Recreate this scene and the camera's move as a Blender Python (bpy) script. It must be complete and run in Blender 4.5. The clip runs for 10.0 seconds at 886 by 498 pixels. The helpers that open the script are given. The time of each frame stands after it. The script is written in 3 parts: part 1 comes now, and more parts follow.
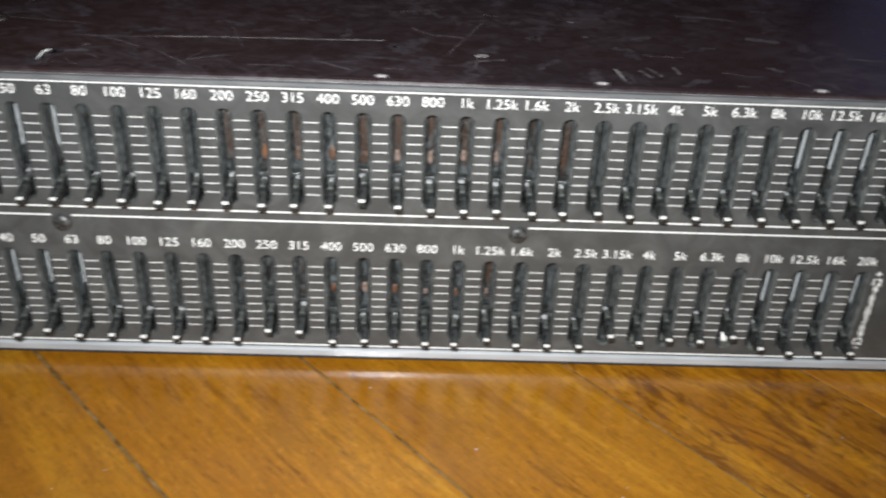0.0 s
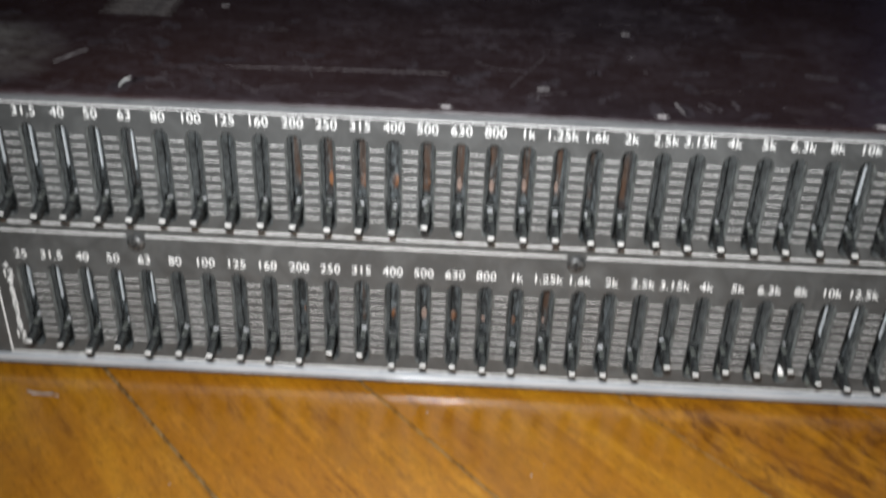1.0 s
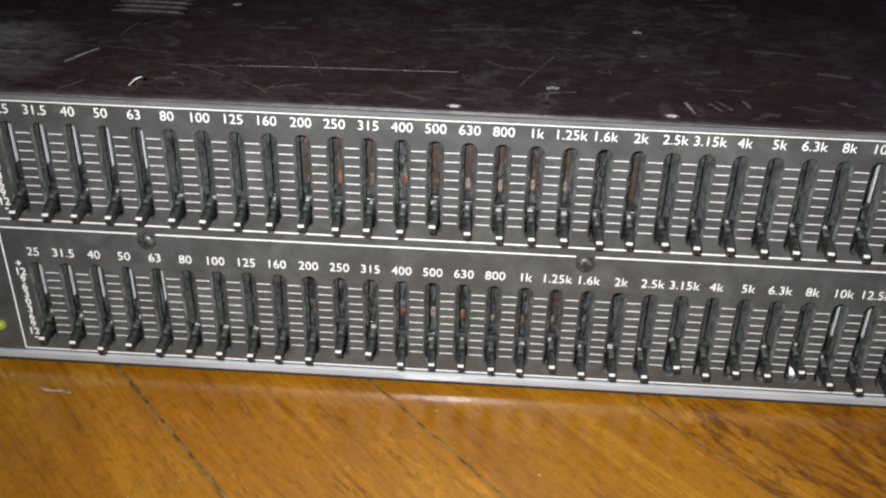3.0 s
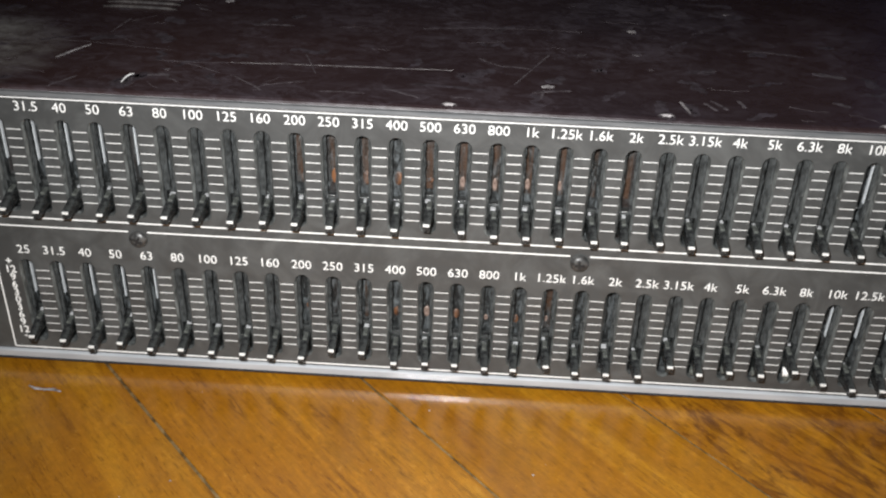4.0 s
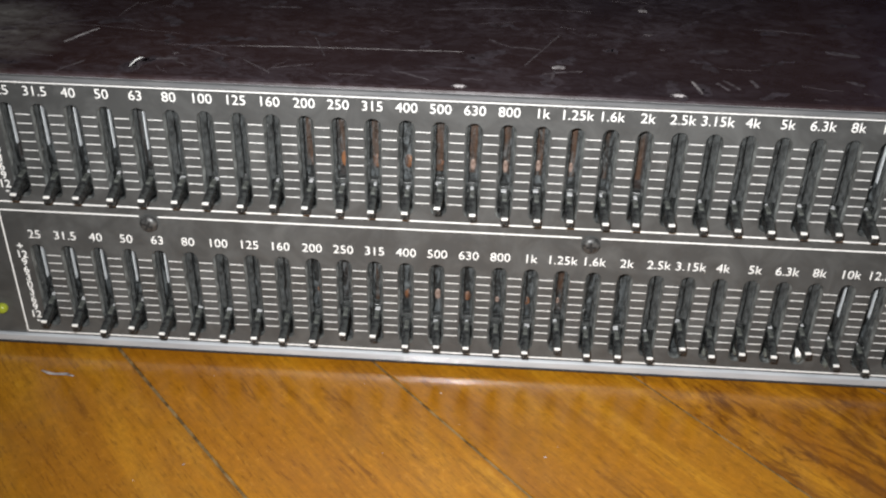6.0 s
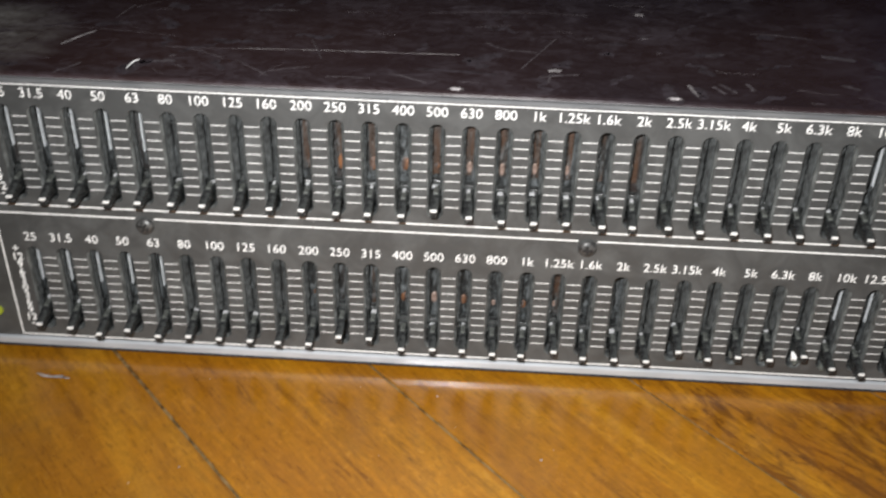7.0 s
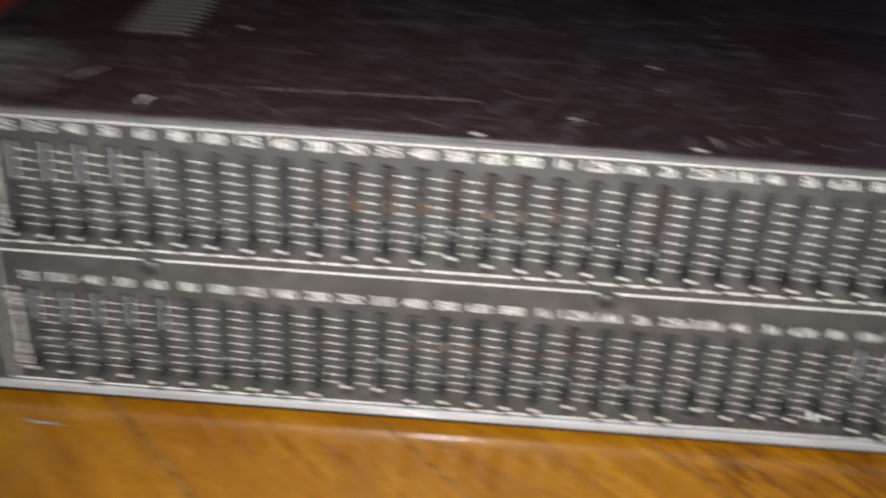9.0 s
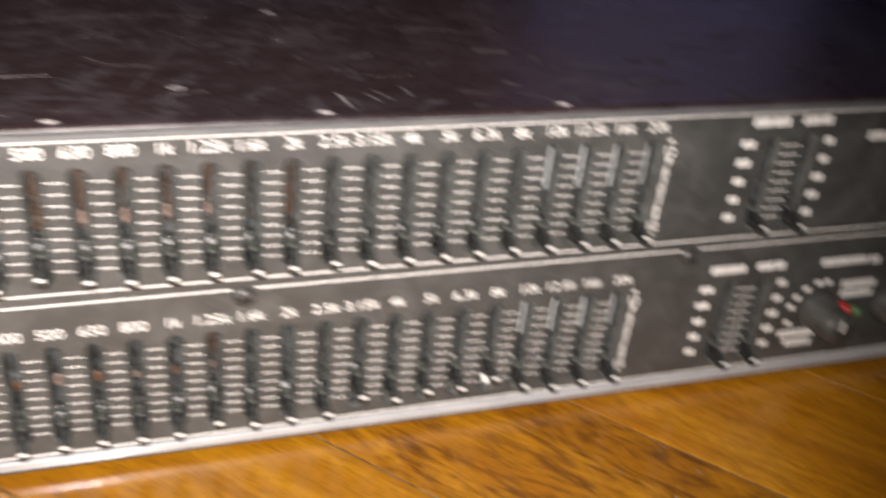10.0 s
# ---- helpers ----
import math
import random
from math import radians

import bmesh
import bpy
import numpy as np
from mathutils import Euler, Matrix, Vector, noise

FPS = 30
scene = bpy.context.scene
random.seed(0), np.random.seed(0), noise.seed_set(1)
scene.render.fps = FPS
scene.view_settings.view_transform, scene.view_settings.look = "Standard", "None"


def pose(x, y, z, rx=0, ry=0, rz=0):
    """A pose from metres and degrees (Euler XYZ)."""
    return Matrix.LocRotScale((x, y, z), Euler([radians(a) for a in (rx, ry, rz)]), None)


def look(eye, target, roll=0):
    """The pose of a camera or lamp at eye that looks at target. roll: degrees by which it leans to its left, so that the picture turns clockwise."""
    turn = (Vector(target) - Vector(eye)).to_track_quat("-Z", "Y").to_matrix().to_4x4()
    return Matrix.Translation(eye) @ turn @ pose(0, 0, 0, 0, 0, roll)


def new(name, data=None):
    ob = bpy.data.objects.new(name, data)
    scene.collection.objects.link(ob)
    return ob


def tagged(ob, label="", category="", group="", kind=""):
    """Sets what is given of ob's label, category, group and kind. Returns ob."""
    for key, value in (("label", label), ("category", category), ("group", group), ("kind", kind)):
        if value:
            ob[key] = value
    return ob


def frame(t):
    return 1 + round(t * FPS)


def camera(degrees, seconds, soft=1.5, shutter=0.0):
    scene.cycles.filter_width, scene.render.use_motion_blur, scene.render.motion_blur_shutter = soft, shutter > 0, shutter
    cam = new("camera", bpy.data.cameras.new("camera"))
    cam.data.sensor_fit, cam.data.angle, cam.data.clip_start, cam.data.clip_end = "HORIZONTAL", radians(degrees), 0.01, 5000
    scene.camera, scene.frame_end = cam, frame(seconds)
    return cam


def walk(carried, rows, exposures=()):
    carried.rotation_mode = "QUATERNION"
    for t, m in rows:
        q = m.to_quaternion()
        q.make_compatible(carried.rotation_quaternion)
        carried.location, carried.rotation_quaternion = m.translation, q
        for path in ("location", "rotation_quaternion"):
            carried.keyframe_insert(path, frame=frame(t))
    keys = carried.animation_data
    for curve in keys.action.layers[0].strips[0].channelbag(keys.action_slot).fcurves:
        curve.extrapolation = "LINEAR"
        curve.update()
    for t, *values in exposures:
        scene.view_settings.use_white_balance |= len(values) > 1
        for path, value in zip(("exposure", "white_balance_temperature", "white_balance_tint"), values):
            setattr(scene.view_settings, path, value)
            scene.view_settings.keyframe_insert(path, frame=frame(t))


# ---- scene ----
cam = camera(47.8, 10.0, soft=2.2, shutter=0.85)

# ---- camera: seconds, eye, yaw to the left, pitch up, roll ----
WAY = [
    (0.0, -0.0007, -0.2315, 0.1908, -2.34, -33.12, 2.90),
    (0.0333, -0.0005, -0.2322, 0.1903, -2.02, -32.96, 2.75),
    (0.2, 0.0007, -0.2358, 0.1879, -0.68, -32.01, 2.00),
    (0.4667, -0.0006, -0.2378, 0.1917, 0.89, -31.97, 1.25),
    (0.5, -0.0007, -0.2378, 0.1920, 1.09, -31.89, 1.23),
    (0.5333, -0.0009, -0.2379, 0.1920, 1.27, -31.81, 1.27),
    (0.9667, -0.0031, -0.2385, 0.1910, 1.17, -31.22, 2.16),
    (1.0, -0.0033, -0.2385, 0.1909, 1.17, -30.96, 2.22),
    (1.0333, -0.0032, -0.2384, 0.1909, 1.18, -30.70, 2.22),
    (1.5, -0.0017, -0.2367, 0.1914, 1.32, -30.84, 2.19),
    (2.0, -0.0008, -0.2376, 0.1915, 1.94, -31.02, 1.73),
    (2.5, 0.0004, -0.2378, 0.1922, 2.78, -31.25, 1.41),
    (4.0, -0.0013, -0.2366, 0.1914, 1.83, -31.35, 2.22),
    (4.5, -0.0014, -0.2363, 0.1927, 2.14, -31.86, 1.76),
    (5.0, -0.0008, -0.2360, 0.1917, 2.20, -31.93, 1.57),
    (5.5, -0.0014, -0.2356, 0.1915, 2.37, -32.44, 1.51),
    (6.9667, -0.0020, -0.2361, 0.1907, 2.21, -32.21, 1.79),
    (7.0, -0.0020, -0.2361, 0.1907, 2.12, -32.13, 1.80),
    (7.0333, -0.0020, -0.2361, 0.1907, 2.03, -32.05, 1.81),
    (7.4667, -0.0022, -0.2354, 0.1895, 1.92, -31.36, 2.06),
    (7.5, -0.0022, -0.2353, 0.1894, 1.81, -31.32, 2.07),
    (7.5333, -0.0021, -0.2351, 0.1893, 1.70, -31.26, 2.08),
    (7.8, -0.0016, -0.2333, 0.1880, 1.17, -30.52, 2.16),
    (7.9, -0.0024, -0.2323, 0.1885, 0.71, -30.41, 2.16),
    (7.9667, -0.0029, -0.2318, 0.1892, 0.38, -30.30, 1.92),
    (8.0, -0.0032, -0.2316, 0.1896, 0.75, -30.21, 1.80),
    (8.0333, -0.0033, -0.2317, 0.1899, 1.10, -30.12, 1.73),
    (8.1, -0.0035, -0.2318, 0.1904, 1.44, -29.97, 1.60),
    (8.2, -0.0036, -0.2321, 0.1917, 2.89, -29.55, 1.15),
    (8.3, -0.0041, -0.2325, 0.1931, 4.86, -29.11, 0.70),
    (8.4, -0.0052, -0.2340, 0.1928, 5.78, -28.99, 0.51),
    (8.4667, -0.0065, -0.2353, 0.1921, 6.27, -28.48, 0.48),
    (8.5, -0.0071, -0.2359, 0.1918, 6.56, -28.33, 0.47),
    (8.5333, -0.0076, -0.2361, 0.1917, 6.84, -28.24, 0.50),
    (8.6, -0.0087, -0.2366, 0.1915, 6.36, -28.25, 0.57),
    (8.7, -0.0086, -0.2359, 0.1905, 6.29, -28.27, 0.97),
    (8.8, -0.0086, -0.2347, 0.1887, 5.63, -28.34, 1.45),
    (8.9, -0.0105, -0.2333, 0.1866, 4.42, -28.42, 2.18),
    (9.0, -0.0137, -0.2315, 0.1841, 0.46, -28.75, 3.98),
    (9.1, -0.0156, -0.2292, 0.1816, -2.32, -28.87, 5.02),
    (9.2, -0.0145, -0.2249, 0.1803, -4.31, -29.37, 5.31),
    (9.3, -0.0112, -0.2185, 0.1808, -7.55, -30.20, 5.66),
    (9.4, -0.0085, -0.2126, 0.1819, -9.01, -30.85, 5.61),
    (9.5, -0.0073, -0.2084, 0.1817, -11.93, -30.86, 5.83),
    (9.6, -0.0067, -0.2050, 0.1800, -14.36, -30.60, 6.09),
    (9.7, -0.0055, -0.2014, 0.1782, -16.36, -30.48, 6.38),
    (9.8, -0.0034, -0.1977, 0.1776, -18.46, -30.36, 6.47),
    (9.9, -0.0007, -0.1945, 0.1779, -19.56, -30.83, 6.64),
    (9.9667, 0.0014, -0.1925, 0.1786, -20.60, -30.99, 6.74),
    (10.0, 0.0025, -0.1915, 0.1789, -21.13, -31.37, 6.79),
    (10.0333, 0.0036, -0.1905, 0.1792, -21.66, -31.76, 6.84),
    (10.1, 0.0058, -0.1884, 0.1799, -22.70, -32.10, 6.95),
]

def aim(row):
    t, x, y, z, yaw, pitch, roll = row
    a, b = radians(yaw), radians(pitch)
    ahead = Vector((-math.sin(a) * math.cos(b), math.cos(a) * math.cos(b), math.sin(b)))
    eye = Vector((x, y, z))
    return (t, look(eye, eye + ahead, roll))


walk(cam, [aim(r) for r in WAY], exposures=[(0.0, 0.02, 6350, 8), (1.0, -0.02, 6300, 9), (2.5, -0.03, 6450, 10), (7.8, 0.02, 6600, 11), (8.6, 0.0, 6900, 15), (9.0, 0.03, 6800, 12), (9.5, 0.25, 6900, 13), (10.0, 0.48, 7350, 18)])

# ---- light: the phone's own torch beside the lens, in a dim room ----
world = bpy.data.worlds.new("world")
scene.world = world
world.use_nodes = True
world.node_tree.nodes["Background"].inputs[0].default_value = (0.38, 0.40, 0.85, 1)
world.node_tree.nodes["Background"].inputs[1].default_value = 0.27
torch = bpy.data.lights.new("phone_torch", "SPOT")
torch.energy, torch.color, torch.shadow_soft_size = 7.8, (1.0, 1.0, 1.0), 0.004
torch.spot_size, torch.spot_blend = radians(89), 1.0
new("phone_torch", torch).matrix_world = look((-0.016, -0.227, 0.2035), (0.002, 0.0, 0.045))


# ---- materials ----
def material(name, color, rough=0.5, metal=0.0, coat=0.0):
    m = bpy.data.materials.new(name)
    m.use_nodes = True
    b = m.node_tree.nodes["Principled BSDF"]
    b.inputs["Base Color"].default_value = (*color, 1)
    b.inputs["Roughness"].default_value = rough
    b.inputs["Metallic"].default_value = metal
    b.inputs["Coat Weight"].default_value = coat
    b.inputs["Coat Roughness"].default_value = 0.1
    return m


class Net:
    """Short hand for the nodes of one material."""

    def __init__(self, m):
        self.m, self.t = m, m.node_tree
        self.b = self.t.nodes["Principled BSDF"]

    def add(self, kind, **inputs):
        n = self.t.nodes.new(kind)
        for k, v in inputs.items():
            self.put(n.inputs[k.replace("_", " ")], v)
        return n

    def put(self, socket, v):
        if isinstance(v, bpy.types.NodeSocket):
            self.t.links.new(v, socket)
        else:
            socket.default_value = v

    def place(self, scale, turn=0.0):
        c = self.add("ShaderNodeTexCoord")
        g = self.add("ShaderNodeMapping", Vector=c.outputs["Object"], Scale=scale, Rotation=(0, 0, turn))
        return g.outputs[0]

    def noise(self, vector, scale, detail=4.0, rough=0.6, bend=0.0):
        return self.add("ShaderNodeTexNoise", Vector=vector, Scale=scale, Detail=detail, Roughness=rough, Distortion=bend).outputs[0]

    def ramp(self, value, *stops):
        r = self.add("ShaderNodeValToRGB", Fac=value)
        e = r.color_ramp.elements
        while len(e) < len(stops):
            e.new(0.5)
        for s, (p, c) in zip(e, stops):
            s.position, s.color = p, (*c, 1) if len(c) == 3 else c
        return r.outputs[0]

    def step(self, value, a, b, lo=0.0, hi=1.0):
        n = self.add("ShaderNodeMapRange", Value=value)
        for k, v in (("From Min", a), ("From Max", b), ("To Min", lo), ("To Max", hi)):
            n.inputs[k].default_value = v
        return n.outputs[0]

    def mix(self, fac, a, b, blend="MIX"):
        n = self.t.nodes.new("ShaderNodeMix")
        n.data_type, n.blend_type = "RGBA", blend
        self.put(n.inputs["Factor"], fac)
        for s, v in ((n.inputs[6], a), (n.inputs[7], b)):
            self.put(s, v if isinstance(v, bpy.types.NodeSocket) else (*v, 1))
        return n.outputs[2]

    def math(self, op, a, b):
        n = self.t.nodes.new("ShaderNodeMath")
        n.operation = op
        self.put(n.inputs[0], a), self.put(n.inputs[1], b)
        return n.outputs[0]

    def bump(self, height, strength, distance):
        self.put(self.b.inputs["Normal"], self.add("ShaderNodeBump", Height=height, Strength=strength, Distance=distance).outputs[0])


def panel_paint():
    m = material("charcoal_panel_paint", (0.03, 0.029, 0.026), 0.42)
    n = Net(m)
    v = n.place((1, 1, 1))
    dust = n.step(n.noise(v, 70, 6, 0.7, 0.8), 0.44, 0.74)
    fine = n.noise(v, 2600, 2)
    n.put(n.b.inputs["Base Color"], n.mix(dust, (0.0340, 0.0358, 0.0352), (0.072, 0.0750, 0.0735)))
    n.put(n.b.inputs["Roughness"], n.step(n.noise(v, 160, 3), 0.3, 0.7, 0.48, 0.62))
    n.b.inputs["Specular IOR Level"].default_value = 0.85
    n.bump(fine, 0.25, 0.0001)
    return m


def lid_paint():
    m = material("black_brown_lid_paint", (0.012, 0.009, 0.009), 0.3)
    n = Net(m)
    v = n.place((1, 1, 1))
    smear = n.noise(n.place((6, 30, 1), 0.06), 3.2, 6, 0.7, 0.6)
    cloud = n.noise(v, 16, 6, 0.7, 1.0)
    rubbed = n.noise(n.place((60, 130, 1), 0.3), 1.0, 6, 0.8, 1.2)
    mottle = n.noise(n.place((1, 1.5, 1), 0.2), 130, 7, 0.8, 0.8)
    film = n.math("MULTIPLY", n.step(mottle, 0.44, 0.66), n.step(cloud, 0.36, 0.62))
    wiped = n.math("MULTIPLY", n.step(smear, 0.5, 0.8), n.step(rubbed, 0.40, 0.75))
    dirt = n.math("ADD", n.math("MULTIPLY", wiped, 0.22), n.math("MULTIPLY", film, 0.62))
    specks = n.step(n.noise(v, 620, 3), 0.70, 0.80)
    # dry dust lies thick on the worn corner above the switch
    c = n.add("ShaderNodeTexCoord").outputs["Object"]
    away = n.add("ShaderNodeVectorMath", Vector=c)
    away.operation = "DISTANCE"
    away.inputs[1].default_value = (-0.158, 0.03, 0.0865)
    corner = n.math("MULTIPLY", n.step(n.math("ADD", away.outputs["Value"], n.math("MULTIPLY", cloud, 0.03)), 0.054, 0.018), n.math("MULTIPLY", n.step(n.noise(n.place((14, 30, 1)), 3, 6, 0.7), 0.3, 0.7), n.step(mottle, 0.15, 0.55)))
    hue = n.mix(n.step(n.noise(v, 7, 2), 0.35, 0.65), (0.0285, 0.0160, 0.0155), (0.0195, 0.0140, 0.0165))
    hue = n.mix(dirt, hue, (0.088, 0.076, 0.090))
    hue = n.mix(corner, hue, (0.46, 0.45, 0.42))
    hue = n.mix(n.math("MULTIPLY", specks, 0.22), hue, (0.2, 0.18, 0.17))
    n.put(n.b.inputs["Base Color"], hue)
    n.put(n.b.inputs["Roughness"], n.step(n.math("ADD", n.math("MULTIPLY", cloud, 0.5), n.math("MULTIPLY", mottle, 0.5)), 0.35, 0.65, 0.2, 0.45))
    n.bump(n.noise(n.place((3, 9, 1)), 9, 3), 0.12, 0.001)
    return m


GRAIN = math.atan2(-0.752, 0.659)


def wood(name, figured, light=1.0):
    m = material(name, (0.4, 0.17, 0.03), 0.2)
    n = Net(m)
    info = n.add("ShaderNodeObjectInfo").outputs["Random"]
    c = n.add("ShaderNodeTexCoord").outputs["Object"]
    shift = n.add("ShaderNodeVectorMath", Vector=c)
    shift.operation = "ADD"
    jump = n.add("ShaderNodeCombineXYZ", X=n.math("MULTIPLY", info, 7.0), Z=n.math("MULTIPLY", info, 3.0))
    n.put(shift.inputs[1], jump.outputs[0])
    v = shift.outputs[0]

    def along(sx, sy):
        return n.add("ShaderNodeMapping", Vector=v, Scale=(sx, sy, 1)).outputs[0]

    broad = n.noise(along(7, 40), 1.0, 4, 0.6, 1.2)
    fibre = n.noise(along(42, 440), 1.0, 6, 0.8, 0.5)
    streak = n.noise(along(34, 300), 1.0, 5, 0.75, 1.0)
    pore = n.noise(along(260, 1500), 1.0, 2, 0.5)
    grime = n.noise(v, 420, 5, 0.75, 0.4)
    figure = n.noise(along(20, 85 - 25 * figured), 1.0, 6, 0.65, 2.2 + 1.3 * figured)
    stain = n.noise(v, 38, 5, 0.65, 0.5)
    knot = n.noise(along(42, 120), 1.0, 4, 0.6, 2.0)
    hue = n.ramp(broad, (0.3, (0.200, 0.070, 0.004)), (0.52, (0.285, 0.116, 0.006)), (0.72, (0.365, 0.168, 0.011)))
    hue = n.mix(n.math("MULTIPLY", n.step(fibre, 0.42, 0.72), 0.5), hue, (0.13, 0.046, 0.004))
    hue = n.mix(n.math("MULTIPLY", n.step(streak, 0.52, 0.70), 0.62), hue, (0.075, 0.026, 0.004))
    hue = n.mix(n.math("MULTIPLY", n.step(figure, 0.62 - 0.16 * figured, 0.74 - 0.08 * figured), 0.35 + 0.55 * figured), hue, (0.090, 0.029, 0.004))
    hue = n.mix(n.math("MULTIPLY", n.step(knot, 0.54, 0.68), 0.8 * figured), hue, (0.060, 0.019, 0.004))
    hue = n.mix(n.math("MULTIPLY", n.step(pore, 0.58, 0.68), 0.35), hue, (0.06, 0.020, 0.004))
    hue = n.mix(n.math("MULTIPLY", n.step(stain, 0.52, 0.72), 0.22), hue, (0.16, 0.085, 0.03))
    hue = n.mix(n.math("MULTIPLY", n.step(grime, 0.45, 0.70), 0.30), hue, (0.10, 0.045, 0.008))
    hue = n.mix(n.math("MULTIPLY", n.step(grime, 0.42, 0.28), 0.25), hue, (0.44, 0.25, 0.05))
    tone = n.step(info, 0, 1, 0.88 * light, 1.1 * light)
    grey = n.add("ShaderNodeCombineXYZ", X=tone, Y=tone, Z=tone)
    hue = n.mix(1.0, hue, grey.outputs[0], "MULTIPLY")
    n.put(n.b.inputs["Base Color"], hue)
    n.put(n.b.inputs["Roughness"], n.step(n.noise(v, 25, 4), 0.3, 0.7, 0.12, 0.24))
    n.bump(n.math("ADD", n.noise(v, 60, 2), n.math("MULTIPLY", fibre, 0.5)), 0.11, 0.0015)
    return m


def patchy(name, a, b, scale, rough, metal=0.0, bump=0.0, stretch=(1, 1, 1)):
    m = material(name, a, rough, metal)
    n = Net(m)
    v = n.place(stretch)
    f = n.noise(v, scale, 5)
    n.put(n.b.inputs["Base Color"], n.mix(n.step(f, 0.35, 0.7), a, b))
    n.put(n.b.inputs["Roughness"], n.step(n.noise(v, scale * 3, 3), 0.3, 0.7, rough * 0.8, min(1, rough * 1.25)))
    if bump:
        n.bump(n.noise(v, scale * 6, 3), bump, 0.0006)
    return m


PANEL, LID, WOOD = panel_paint(), lid_paint(), wood("varnished_floor_wood", 0.0)
# right-hand boards: tone raised in place of light from the swung torch
FIGURED = wood("figured_floor_wood", 1.0, 1.1)
TORCHLIT = wood("golden_torchlit_floor_wood", 0.35, 1.4)
PRINT = patchy("white_screen_print", (0.80, 0.80, 0.78), (0.68, 0.68, 0.66), 300, 0.5)
LIP = patchy("pale_bare_aluminium", (0.42, 0.44, 0.46), (0.31, 0.33, 0.35), 60, 0.4, 0.2, 0.03, (1, 8, 8))
LIP.node_tree.nodes["Principled BSDF"].inputs["Coat Weight"].default_value = 1.0
LIP.node_tree.nodes["Principled BSDF"].inputs["Coat Roughness"].default_value = 0.09
EDGE = patchy("grey_panel_edge", (0.10, 0.103, 0.107), (0.16, 0.16, 0.16), 90, 0.4, 0.2, 0.05, (1, 6, 6))
REAR_LINE = patchy("pale_rear_line", (0.10, 0.10, 0.105), (0.26, 0.26, 0.26), 120, 0.5)
STEEL = patchy("dull_slider_steel", (0.010, 0.011, 0.012), (0.13, 0.14, 0.14), 600, 0.3, 0.1, 0.0, (1, 1, 0.22))
SLOTTED = patchy("dusty_slot_wall", (0.016, 0.018, 0.018), (0.17, 0.18, 0.175), 700, 0.5, 0.0, 0.0, (1, 1, 0.25))
RIM = patchy("worn_slot_rim", (0.030, 0.032, 0.031), (0.15, 0.16, 0.155), 600, 0.4, 0.0, 0.0, (1, 1, 0.4))


def slot_board(name, dark, brown, pale, share):
    """Dusty brown board: long stains of brown, fluff and pale flecks; share sets how many are brown."""
    m = material(name, dark, 0.5)
    n = Net(m)
    info = n.add("ShaderNodeObjectInfo").outputs["Random"]
    c = n.add("ShaderNodeTexCoord").outputs["Object"]
    shift = n.add("ShaderNodeVectorMath", Vector=c)
    shift.operation = "ADD"
    n.put(shift.inputs[1], n.add("ShaderNodeCombineXYZ", X=n.math("MULTIPLY", info, 3.0), Z=info).outputs[0])
    v = shift.outputs[0]
    long = n.add("ShaderNodeMapping", Vector=v, Scale=(420, 420, 70)).outputs[0]
    drawn = n.add("ShaderNodeMapping", Vector=v, Scale=(1, 1, 0.22)).outputs[0]
    stain = n.math("MULTIPLY", n.step(n.noise(long, 1.0, 4, 0.65, 0.5), 0.38, 0.6), n.step(info, 1.0 - share, 1.2 - share))
    hue = n.mix(n.step(n.noise(drawn, 760, 5, 0.75, 0.8), 0.47, 0.66), dark, (0.100, 0.112, 0.116))
    hue = n.mix(stain, hue, brown)
    hue = n.mix(n.step(n.noise(drawn, 900, 3, 0.7, 0.5), 0.66, 0.76), hue, pale)
    n.put(n.b.inputs["Base Color"], hue)
    n.bump(n.noise(v, 1200, 3), 0.6, 0.0004)
    return m


PHENOLIC = slot_board("brown_phenolic_board", (0.006, 0.006, 0.005), (0.042, 0.021, 0.011), (0.20, 0.21, 0.21), 1.2)
DUSTED = slot_board("dusty_black_board", (0.005, 0.006, 0.006), (0.016, 0.010, 0.008), (0.17, 0.18, 0.18), 0.3)
COPPER = slot_board("orange_track", (0.020, 0.011, 0.008), (0.15, 0.062, 0.024), (0.34, 0.28, 0.23), 1.2)
PINKISH = patchy("pale_pinkish_track", (0.24, 0.175, 0.145), (0.08, 0.050, 0.038), 700, 0.5)
GLEAM = patchy("painted_housing_gleam", (0.66, 0.69, 0.70), (0.40, 0.43, 0.45), 300, 0.35)
GLINT_PAINT = patchy("pale_carriage_glint", (0.75, 0.76, 0.77), (0.07, 0.07, 0.072), 650, 0.6)
LEVER = patchy("black_lever_plastic", (0.004, 0.004, 0.005), (0.050, 0.054, 0.052), 520, 0.2, 0.0, 0.3)
TIP = patchy("worn_pale_lever_tip", (0.80, 0.80, 0.78), (0.62, 0.61, 0.58), 500, 0.7)
FELT = patchy("dusty_grey_felt", (0.003, 0.004, 0.004), (0.062, 0.069, 0.069), 1050, 0.7, 0.0, 0.8, (1, 1, 0.5))
PLATE = patchy("grey_green_lit_blade_top", (0.020, 0.022, 0.020), (0.15, 0.16, 0.145), 900, 0.3)
DUST = patchy("grey_lint", (0.14, 0.145, 0.14), (0.04, 0.043, 0.042), 900, 0.8)
GLUE = patchy("smoky_glue", (0.10, 0.11, 0.10), (0.05, 0.055, 0.05), 700, 0.08)
BLACK = patchy("black_switch_plastic", (0.005, 0.005, 0.005), (0.009, 0.009, 0.009), 120, 0.6)
SCREW = patchy("worn_black_screw", (0.025, 0.025, 0.025), (0.14, 0.14, 0.135), 700, 0.38, 0.5)
